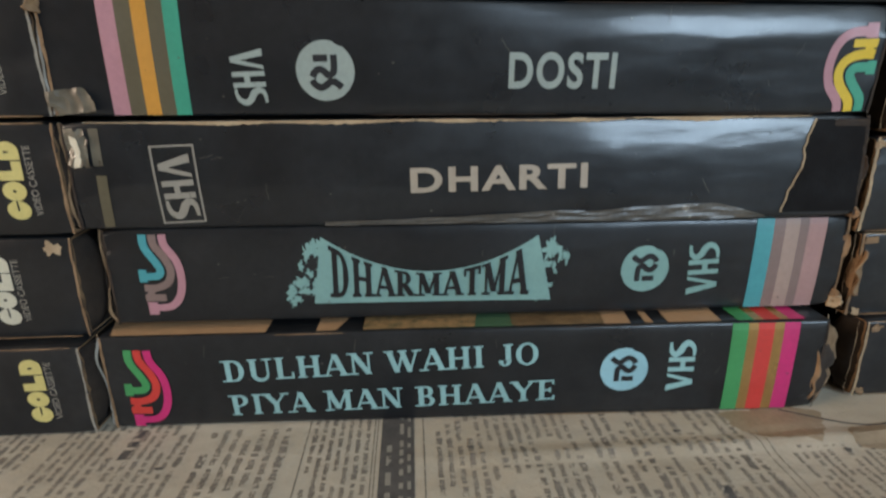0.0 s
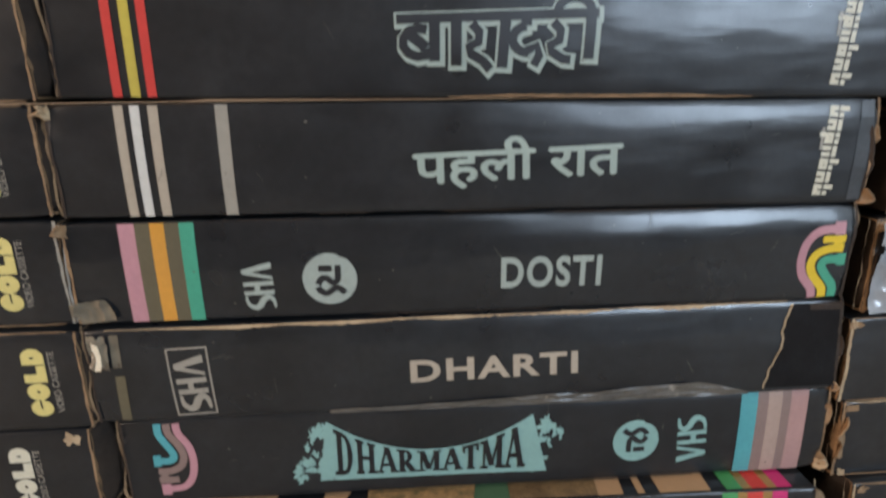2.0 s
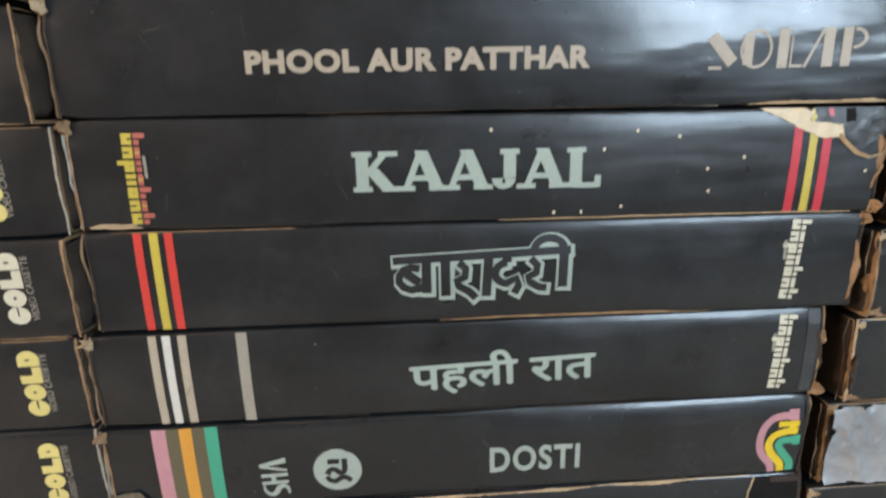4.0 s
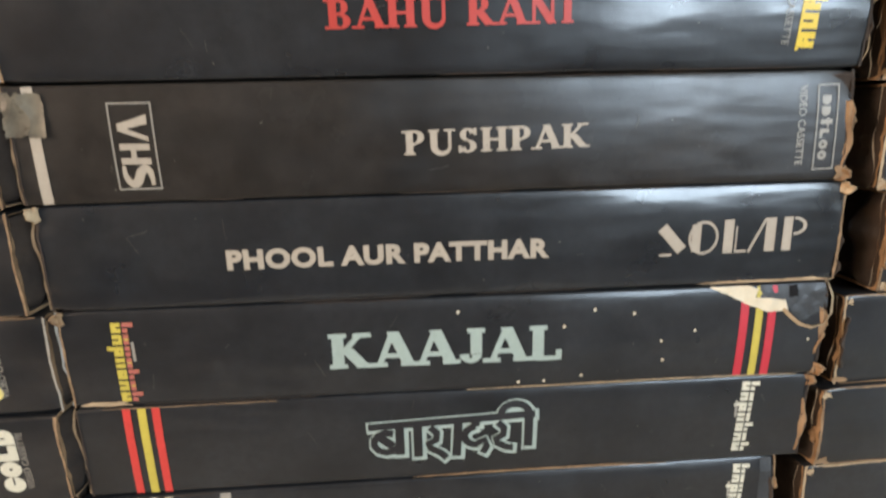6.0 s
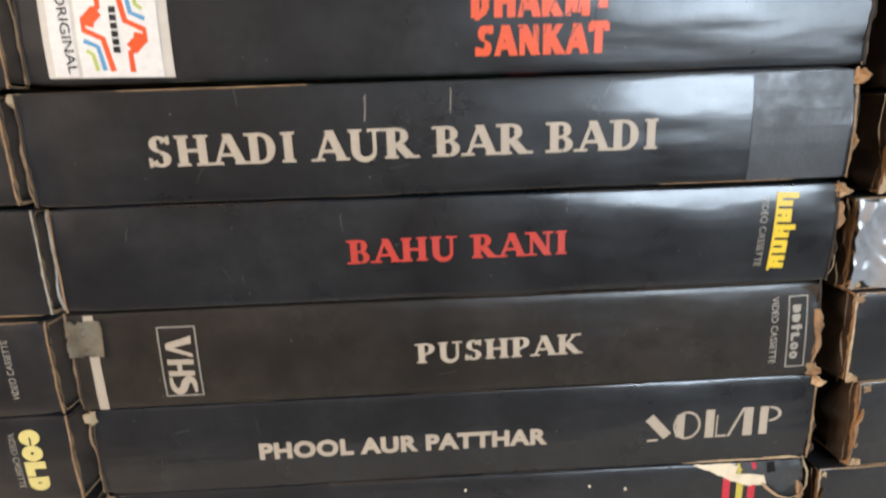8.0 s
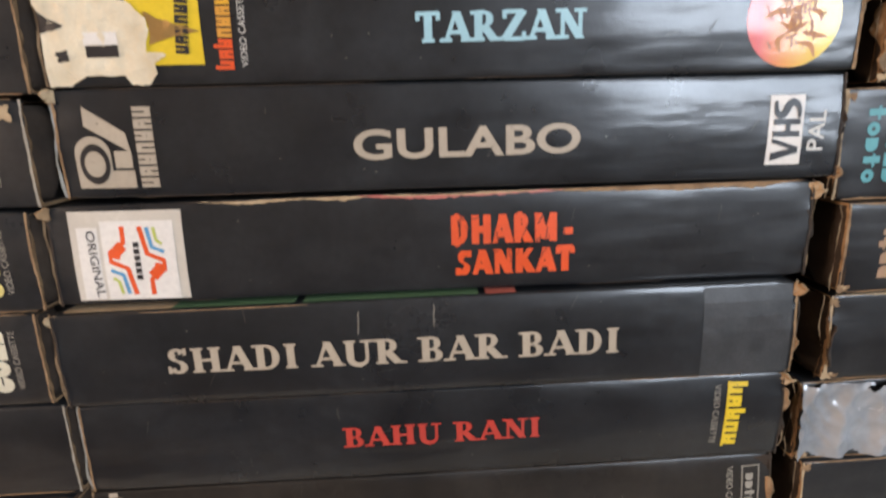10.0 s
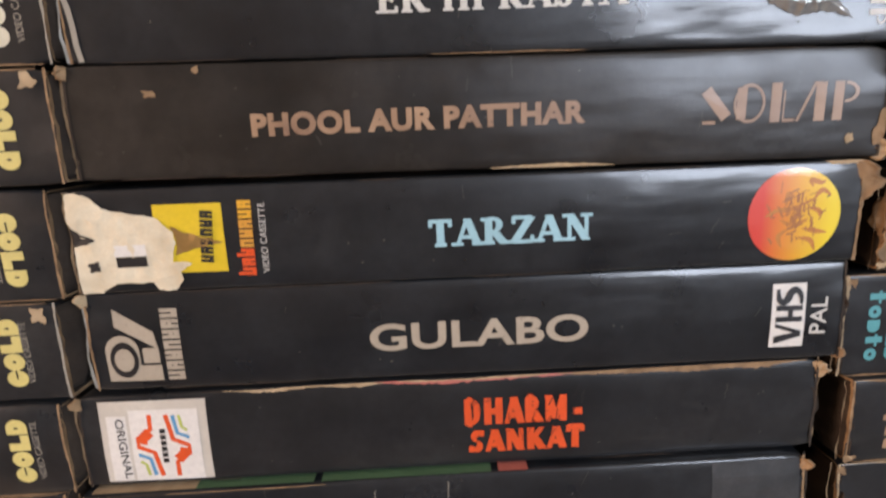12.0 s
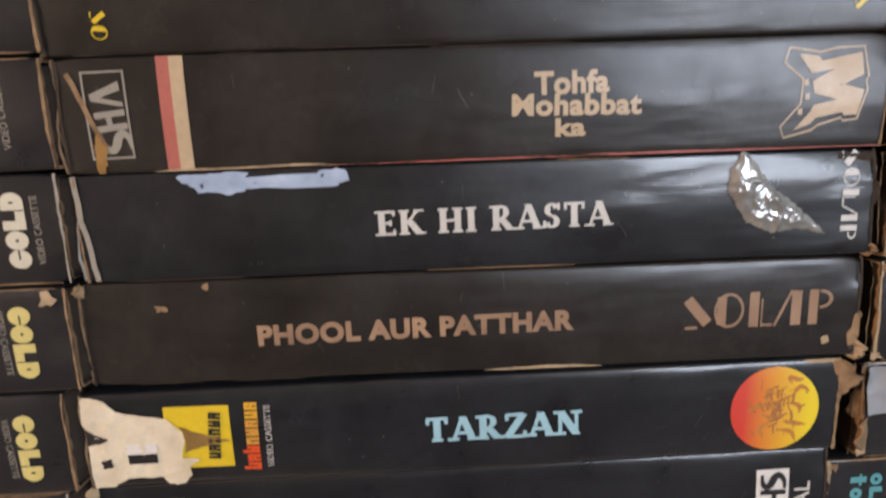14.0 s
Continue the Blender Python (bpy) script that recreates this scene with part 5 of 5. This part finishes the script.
scuff(STACK["stone"], 160, 196, "bottom", RAW_PALE, 0.9, 12)

torn_sheet(STACK["earth"], ((173.2, 1.5), (179.2, 24.6)), BARE_BLACK, 2)
peeled_film(STACK["earth"], 58, 169, 0.8, 4.6, DUST, 3)
label_patch(STACK["earth"], 5.9, 15.5, 2.2, 8.5, 0, OLD_TAPE)
label_patch(STACK["earth"], 5.6, 0.8, 2.4, 12.5, -2, OLIVE)
crinkle(STACK["friend"], -0.6, 0.1, 10.0, 5.6, 6, OLD_TAPE, seed=7, deep=1.2, slant=0.3, narrow=0.95, name="tape", fine=0.7)
crinkle(STACK["earth"], 0.4, 15.2, 5.0, 9.0, -3, OLD_TAPE, seed=11, deep=1.1, slant=0.2, narrow=1.0, name="tape")
torn_shape(STACK["earth"], [(2.0, 22.6), (3.6, 22.0), (4.3, 18.5), (3.6, 15.6), (2.2, 15.4), (2.8, 18.8)], WHITE_PAPER, 3, 1.4)
label_patch(STACK["ruin"], 169.7, 0.4, 24.0, 25.0, 0, TAPE)
scratch(STACK["ruin"], 78.0, 17.5, 6, 85, GREY_CREAM, 3, 0.18)
scratch(STACK["ruin"], 98.0, 18.5, 6, 88, GREY_CREAM, 4, 0.18)
torn(STACK["gift"], 8.0, 4.0, 1.6, 4.5, BRONZE, seed=61, jag=0.5)
scratch(STACK["gift"], 9.5, 6.0, 18, 112, RAW, 5, 1.2)
scratch(STACK["road"], 2.6, 0.5, 26, 96, GREY_CREAM, 6, 1.3)
label_patch(STACK["night"], STACK["night"]["w"] - 4.5, 1.0, 3.4, 24, 0, TAPE)
for key, u, v, high, seed in (("bride", 194.5, 14, 9, 1), ("flower", 193.5, 3, 20, 2), ("stone", 195.0, 1, 5, 3), ("kohl", 193.5, 6, 16, 4), ("mansion", 192.5, 2, 20, 5), ("night", 190.5, 3, 20, 6), ("wedding", 187.0, 3, 18, 7), ("brown", 191.0, 2, 9, 8), ("crisis", 194.0, 6, 15, 9), ("dacoit", 189.5, 1, 5, 10)):
    curled_flap(STACK[key], u, v, 2.3, high * 0.8, RAW if seed % 3 else RAW_DARK, seed + 20, 1.0)

# bits of split board that stand out at the corners of the ends
FRAYED = {"bride": ("top", 4.0, RAW_PALE), "flower": ("bottom", 3.6, RAW), "stone": ("top", 3.2, RAW_PALE), "kohl": ("bottom", 3.8, RAW), "mansion": ("top", 3.4, RAW), "night": ("bottom", 4.2, RAW),
          "earth": ("bottom", 3.0, RAW), "dacoit": ("bottom", 4.0, RAW_PALE), "crisis": ("top", 5.0, RAW_PALE), "ruin": ("top", 4.0, RAW), "rose": ("bottom", 3.4, RAW), "brown": ("bottom", 5.5, RAW_PALE), "road": ("bottom", 3.6, RAW)}
for k, (key, (side, size, mat)) in enumerate(FRAYED.items()):
    box = STACK[key]
    curled_flap(box, box["w"] - 1.2, box["h"] - size if side == "top" else -0.2, 0.7 * size, 0.8 * size, mat, 640 + k, 1.6)
    curled_flap(box, box["w"] - 0.8, 6 + (5 * k) % 9, 1.8, 6.0, RAW if k % 2 else RAW_DARK, 680 + k, 0.8)
for k, key in enumerate(("night", "friend", "stone", "kohl", "ruin", "crisis", "rose", "brown")):
    curled_flap(STACK[key], 1.0, STACK[key]["h"] - 3.4, -2.6, 3.2, RAW if k % 2 else RAW_PALE, 720 + k, 1.2)
curled_flap(STACK["wedding"], STACK["wedding"]["w"] - 0.8, 1.0, 9.0, 23.0, RAW, 800, -4.0)
curled_flap(STACK["wedding"], STACK["wedding"]["w"] - 0.6, 4.0, 5.0, 17.0, RAW_DARK, 803, -1.0)
curled_flap(STACK["jungle"], STACK["jungle"]["w"] - 3.0, 15.5, 7.5, 9.5, RAW, 760, 1.6)
scuff(STACK["jungle"], 184, 193.5, "top", RAW_PALE, 1.1, 761)

# ---- neighbouring stacks ----
# bottom z, height, right end x, mark: kind of mark, its turn, middle of the mark and of the small words from the right end
LEFT = [
    (3.7, 25.4, -92.5, "yellow", 1, 12.5, 8.5), (30.0, 26.8, -91.0, "white", 1, 18.0, 14.0), (57.6, 26.6, -88.5, "yellow", 1, 11.0, 6.7),
    (85.2, 26.0, -88.8, "yellow", 1, 13.0, 9.0), (112.2, 25.2, -88.0, "yellow", 1, 12.5, 9.0), (137.9, 25.2, -85.5, "white", 1, 13.5, 9.7),
    (163.5, 25.9, -83.5, "yellow", 1, 16.0, 13.0), (189.9, 25.8, -86.0, "yellow", -1, 10.5, 15.0), (216.3, 26.0, -85.0, "", 1, 16.0, 11.0),
    (243.2, 27.2, -83.0, "", 0, 0, 0), (271.4, 26.0, -84.0, "white", 1, 11.5, 7.0), (298.0, 26.0, -79.5, "yellow", 1, 11.5, 7.3),
    (324.6, 26.3, -75.5, "yellow", 1, 12.5, 9.0), (351.5, 27.6, -71.0, "yellow", -1, 10.5, 15.0), (379.8, 26.6, -63.8, "yellow", -1, 12.0, 16.5),
    (407.0, 26.6, -61.5, "white", 1, 11.0, 6.0), (434.2, 25.2, -59.2, "", 1, 15.0, 10.0), (460.0, 25.8, -57.0, "", 0, 0, 0), (486.4, 25.8, -57.0, "", 0, 0, 0),
]
for k, (z, h, right, mark, way, far, near) in enumerate(LEFT):
    tilt = min(2.4, 0.3 + 0.13 * k)
    box = video_box((right - 192, right, z + 96 * math.sin(radians(tilt)), h, tilt, 0.0, 4.0 if k == 0 else -0.8 + 0.8 * (k % 3)), k + 60,
                    "worn black cardboard video cassette box with a printed maker's mark" if mark else "worn black cardboard video cassette box in the neighbouring stack", "boxes of the stack beside the middle one")
    w = box["w"]
    if way:
        mat = WARM_WHITE if mark == "white" else PALE_YELLOW
        if way > 0:
            if mark:
                gold_mark(box, w - far + 2.6, 4.2, 18.5, 5.4, 90, mat)
            title(box, "VIDEO CASSETTE", w - near + 0.9, 5.0, 16.5, 1.7, 90, GREY_CREAM)
        else:
            gold_mark(box, w - far - 2.6, 22.2, 18.5, 5.4, -90, mat)
            title(box, "VIDEO CASSETTE", w - near - 0.8, 21.5, 16.5, 1.7, -90, GREY_CREAM)
    # end panels and gap flaps in darkened board: gap shade put into colour
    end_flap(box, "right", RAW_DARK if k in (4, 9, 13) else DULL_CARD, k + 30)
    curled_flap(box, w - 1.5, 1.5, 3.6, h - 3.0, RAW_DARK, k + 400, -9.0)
    worn_edge(box, "right", RAW if k % 3 else GREY_CREAM, 0.7, k + 70)
    scuff(box, w - 40, w - 2, "bottom" if k % 2 else "top", thick=0.3, seed=k)
    if k in (12, 14, 1):
        torn(box, w - 4.5, h - 3.0, 2.0, 2.0, RAW_PALE, seed=k + 3, jag=0.6)

# bottom z, height, left end x
RIGHT = [
    (3.6, 23.5, 116.5), (27.5, 24.0, 112.0), (52.0, 24.8, 109.5), (77.3, 26.0, 113.0), (103.9, 25.2, 116.5), (129.6, 24.2, 118.5), (154.2, 26.2, 122.0), (181.0, 26.8, 130.0),
    (208.3, 26.2, 125.5), (235.0, 25.0, 123.0), (260.5, 25.6, 129.0), (286.6, 25.0, 130.5), (312.2, 28.6, 127.0), (341.4, 27.0, 135.0), (369.0, 26.5, 137.0), (396.0, 26.5, 139.0),
    (423.0, 26.5, 140.0), (450.0, 26.5, 140.0), (477.0, 26.5, 140.0),
]
for k, (z, h, left) in enumerate(RIGHT):
    tilt = min(2.0, 0.1 + 0.1 * k)
    box = video_box((left, left + 192, z - 96 * math.sin(radians(tilt)), h, tilt, 0.0, 3.0 if k == 0 else 0.6 * (k % 3) - 0.6), k + 120,
                    "battered black cardboard video cassette box with torn board edges", "boxes of the stack with torn edges")
    # dark-coloured panels and flaps again stand in for the shade between stacks
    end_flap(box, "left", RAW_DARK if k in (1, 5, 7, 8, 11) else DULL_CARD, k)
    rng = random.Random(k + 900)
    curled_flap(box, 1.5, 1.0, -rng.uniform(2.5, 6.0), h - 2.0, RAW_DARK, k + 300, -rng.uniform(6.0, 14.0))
    if k % 2:
        curled_flap(box, 1.5, rng.uniform(1, 12), -rng.uniform(1.5, 3.0), rng.uniform(5, 12), RAW if k % 4 == 1 else RAW_DARK, k + 340, -rng.uniform(1.0, 4.0))
    worn_edge(box, "left", RAW if k % 2 else RAW_PALE, 0.9, k + 150)
    loose_strand(box, -1.4, 1.0, RAW, k + 520, 0.8)
    scuff(box, 0.5, 40, "top", RAW_PALE if k % 3 == 1 else RAW, 0.55, k + 160)
    scuff(box, 2, 30, "bottom", RAW, 0.4, k + 170)
    rng = random.Random(k + 77)
    for q in range(3):
        torn(box, rng.uniform(0.2, 3.0), rng.choice((1.5, h - 2.0)), rng.uniform(0.8, 2.2), rng.uniform(0.6, 1.6), RAW if q else RAW_PALE, seed=k * 5 + q, jag=0.7)
    if k in (3, 9):
        wrap = crinkle(box, 0.4, 0.5, 34, h - 1, 0, FILM, seed=k, deep=2.4, slant=0.0, narrow=0.9, name="plastic_wrap", fine=0.5)
        wrap.data.polygons.foreach_set("use_smooth", [True] * len(wrap.data.polygons))
    if k == 13:
        wrap = crinkle(box, 0.6, 13.0, 30, h - 14, 0, FILM, seed=k, deep=1.6, slant=0.0, narrow=0.9, name="plastic_wrap", fine=0.5)
        wrap.data.polygons.foreach_set("use_smooth", [True] * len(wrap.data.polygons))
    if k in (1, 4, 6, 7, 10, 13):
        curled_flap(box, 2.0, rng.uniform(2, 8), -rng.uniform(2.5, 4.5), rng.uniform(9, 16), RAW if k % 2 else RAW_DARK, k + 50, 2.0)
    if k == 12:
        for row in range(2):
            marks(box, 6.5 + 5.4 * row, 24.0, 20.0, 4.4, -90, TEAL, count=5, seed=30 + row)
    if k == 11:
        marks(box, 13.0, 4.0, 16, 4.0, 90, FADED_GOLD, count=4, seed=33)

# ---- newspaper ----


def news_z(x, y):
    """Height of the rumpled sheet (mm) at x, y; flat under the boxes, with a fold that runs across."""
    free = min(1.0, max(0.0, (-7.0 - y) / 8.0))
    rise = 0.9 * noise.noise((x * 0.022, y * 0.05, 3.3)) + 0.35 * noise.noise((x * 0.07, y * 0.10, 8.1))
    fold = 1.1 * max(0.0, 1 - abs(y + 21 + 2.0 * noise.noise((x * 0.02, 0, 5))) / 3.5) * min(1.0, max(0.0, (x + 15) / 40))
    return 3.4 + free * (0.35 + rise + fold)


bm, rows = bmesh.new(), []
xs, ys = [-500, -300] + [-220 + 4 * k for k in range(111)] + [300, 500], [-300, -200, -120] + [-100 + 2 * k for k in range(51)] + [40, 250]
for y in ys:
    rows.append([bm.verts.new((x * MM, y * MM, news_z(x, y) * MM)) for x in xs])
for a, b in zip(rows, rows[1:]):
    for i in range(len(xs) - 1):
        bm.faces.new((a[i], a[i + 1], b[i + 1], b[i])).smooth = True
skirt = bmesh.ops.extrude_face_region(bm, geom=bm.faces[:])
for vert in (g for g in skirt["geom"] if isinstance(g, bmesh.types.BMVert)):
    vert.co.z = 0.0016
bmesh.ops.recalc_face_normals(bm, faces=bm.faces)
news = tagged(part("newspaper", bm, PAPER), "old yellowed newspaper sheet with dense print under the stacks", "newspaper")
NEWS_INK = material("grey_newsprint_ink", (0.17, 0.15, 0.125), 0.9, second=(0.30, 0.26, 0.21), scale=45, wear=(0.50, 0.44, 0.35), wear_amount=0.2, wear_scale=500)
DARK_NEWS_INK = material("dark_newsprint_ink", (0.07, 0.066, 0.062), 0.9, second=(0.13, 0.12, 0.11), scale=200)
STAIN = material("brown_stain", (0.30, 0.22, 0.14), 0.85, second=(0.40, 0.32, 0.22), scale=60)


def news_piece(name, quads, mat, lift=0.06):
    """Flat pieces of ink given by their corners (mm), lying on the sheet."""
    verts, faces = [], []
    for corners in quads:
        faces.append(tuple(range(len(verts), len(verts) + len(corners))))
        verts += [(x * MM, y * MM, (news_z(x, y) + lift) * MM) for x, y in corners]
    mesh = bpy.data.meshes.new(name)
    mesh.from_pydata(verts, [], faces)
    mesh.materials.append(mat)
    ob = new(name, mesh)
    ob.parent = news
    return ob


def news_lines(x0, x1, y0, y1, pitch, seed, size=1.0):
    """A column of print: rows of word-long dabs of ink, each broken into strokes; the words run away from the viewer."""
    rng, quads, x = random.Random(seed), [], x0
    while x < x1 - 0.5 * pitch:
        y = y0 + rng.uniform(0, 4.0)
        while y < y1:
            long = rng.choice((1.2, 2.0, 2.8, 3.8, 5.0)) * rng.uniform(0.8, 1.2) * size
            q, heavy = y, rng.random() < 0.12
            while q < min(y + long, y1):
                d = rng.uniform(0.45, 0.8)
                a, b = x + rng.uniform(0.0, 0.12) * pitch, x + (0.62 if heavy else 0.5) * pitch + rng.uniform(-0.06, 0.1) * pitch
                quads.append([(a, q), (b, q), (b, q + d), (a, q + d)])
                q += d + (0.05 if heavy else rng.uniform(0.08, 0.22))
            y += long + rng.choice((0.7, 0.9, 1.4)) * size
            if rng.random() < 0.06:
                y += rng.uniform(4, 9)
        x += pitch
    return tagged(news_piece("print_column", quads, NEWS_INK), kind="stuff")


for k, (x0, x1, y0, y1, pitch) in enumerate([(-140, -104, -60, 4, 2.6), (-100, -66, -60, 2, 2.5), (-62, -38, -60, -6, 3.2), (-35, -20, -60, 4, 2.3), (-3, 34, -60, 4, 2.6), (36, 76, -60, -3, 2.9), (84, 112, -60, -24, 2.2), (116, 150, -60, -22, 2.4)]):
    news_lines(x0, x1, y0, y1, pitch, 500 + k)


def news_strip(name, x0, x1, y0, y1, mat, lift=0.05):
    """One even piece of ink that follows the rumpled sheet."""
    pts, faces = sheet(x1 - x0, y1 - y0, 1, max(2, int((y1 - y0) / 2)))
    mesh = bpy.data.meshes.new(name)
    mesh.from_pydata([((x0 + x) * MM, (y0 + y) * MM, (news_z(x0 + x, y0 + y) + lift) * MM) for x, y in pts], [], faces)
    mesh.materials.append(mat)
    ob = new(name, mesh)
    ob.parent = news
    return ob


bar = news_strip("dark_headline_bar", -17.0, -8.5, -60, 4, DARK_NEWS_INK, 0.08)
rng = random.Random(61)
for x, wide in ((-15.4, 1.3), (-12.2, 1.0), (-10.2, 0.8)):
    y = -58.0
    while y < 0:
        long = rng.uniform(1.2, 4.5)
        news_strip("headline_word", x, x + wide, y, y + long, GREY_CREAM, 0.14).parent = bar
        y += long + rng.uniform(1.2, 3.0) if x > -15 or y < -20 else 99
for x in (-19.0, -18.2, -6.2, -36.4, 78.0, 80.0):
    news_strip("column_rule", x, x + 0.3, -60, 4, NEWS_INK)
for x, y, wide, words in ((-82, -16, 2.6, (4.0, 2.5, 3.5)), (22, -58, 2.8, (6.0, 3.0, 5.0, 4.0)), (60, -52, 2.6, (3.0, 5.0, 6.0))):
    for long in words:
        news_strip("headline_word", x, x + wide, y, y + long, DARK_NEWS_INK)
        y += long + 1.2


def floor_patch(name, x, y, a, b, mat, seed, lift=0.06):
    """A flat ragged patch on the newspaper."""
    rim, n = [], 40
    for k in range(n):
        q = 2 * math.pi * k / n
        r = 1 + 0.5 * noise.fractal((1.4 * math.cos(q), 1.4 * math.sin(q), seed), 1.0, 2.0, 3)
        rim.append((x + a * r * math.cos(q), y + b * r * math.sin(q)))
    pts, faces = filled(rim)
    mesh = bpy.data.meshes.new(name)
    mesh.from_pydata([(px * MM, py * MM, (news_z(px, py) + lift) * MM) for px, py in pts], [], faces)
    mesh.materials.append(mat)
    ob = new(name, mesh)
    ob.parent = news
    return ob


floor_patch("stain", 88, -13, 13, 8, STAIN, 3)
floor_patch("stain", 110, -22, 9, 5, STAIN, 5, 0.09)
for k, (x, y) in enumerate(((5.5, -18.0), (98, -26), (-70, -20), (60, -15))):
    floor_patch("dirt_speck", x, y, 0.9, 0.5, DARK_NEWS_INK, 40 + k, 0.3)
verts = ribbon([(92 + 4.5 * k, -8 - 9 * math.sin(k * 0.35)) for k in range(12)], 0.7)
mesh = bpy.data.meshes.new("sheet_edge")
mesh.from_pydata([(x * MM, y * MM, (news_z(x, y) + 0.2) * MM) for x, y in verts[0]], [], verts[1])
mesh.materials.append(DARK_NEWS_INK)
new("sheet_edge", mesh).parent = news


def poster(box, u0, u1, y1, mat, lift=0.2, slant=0.0):
    """A patch of the coloured picture on the upper side of a box."""
    w, h = box["w"], box["h"]
    n, pts = max(4, int((u1 - u0) / 4)), []
    for k in range(n + 1):
        u = u0 + (u1 - u0) * k / n
        far = u + slant * (k / n if slant > 0 else 1 - k / n)
        pts += [((u - w / 2) * MM, 0.9 * MM, (h - 0.02 + lift) * MM), ((far - w / 2) * MM, (y1 + noise.noise((u * 0.2, y1, 0))) * MM, (h + lift) * MM)]
    mesh = bpy.data.meshes.new("picture_patch")
    mesh.from_pydata(pts, [], [(2 * k, 2 * k + 2, 2 * k + 3, 2 * k + 1) for k in range(n)])
    mesh.materials.append(mat)
    ob = new("picture_patch", mesh)
    ob.parent = box
    return ob


PEACH = ink("peach_print", (0.50, 0.30, 0.16))
LEAF = ink("mottled_green_print", (0.07, 0.15, 0.08), wear=0.2)
FLOWERS = material("flower_print", (0.46, 0.27, 0.12), 0.5, second=(0.05, 0.06, 0.03), scale=330)
EARTHY = material("brown_picture_print", (0.05, 0.03, 0.018), 0.45, second=(0.30, 0.19, 0.09), scale=120)
for u0, u1, y1, mat, slant in ((2.5, 42, 40, PEACH, -14), (55, 60, 9, PEACH, 3), (67, 96, 14, FLOWERS, 2), (86, 106, 40, LEAF, -6), (106, 130, 40, EARTHY, 4), (130, 137, 40, PEACH, 3), (141, 143, 8, PEACH, 0), (147, 161, 40, PEACH, 2)):
    poster(STACK["wedding"], u0, u1, y1, mat, 0.28 if mat is FLOWERS or mat is EARTHY else 0.2, slant)
for u0, u1, mat in ((165.4, 169.8, GREEN), (169.8, 172.4, BRONZE), (172.4, 176.8, RED), (176.8, 179.4, BRONZE), (179.4, 183.6, MAGENTA)):
    poster(STACK["wedding"], u0, u1, 40, mat, 0.24)
for u0, u1, mat in ((2, 30, RAW_PALE), (30, 62, LEAF), (64, 110, LEAF), (112, 120, FADED_RED)):
    poster(STACK["ruin"], u0, u1, 30, mat, 0.2)
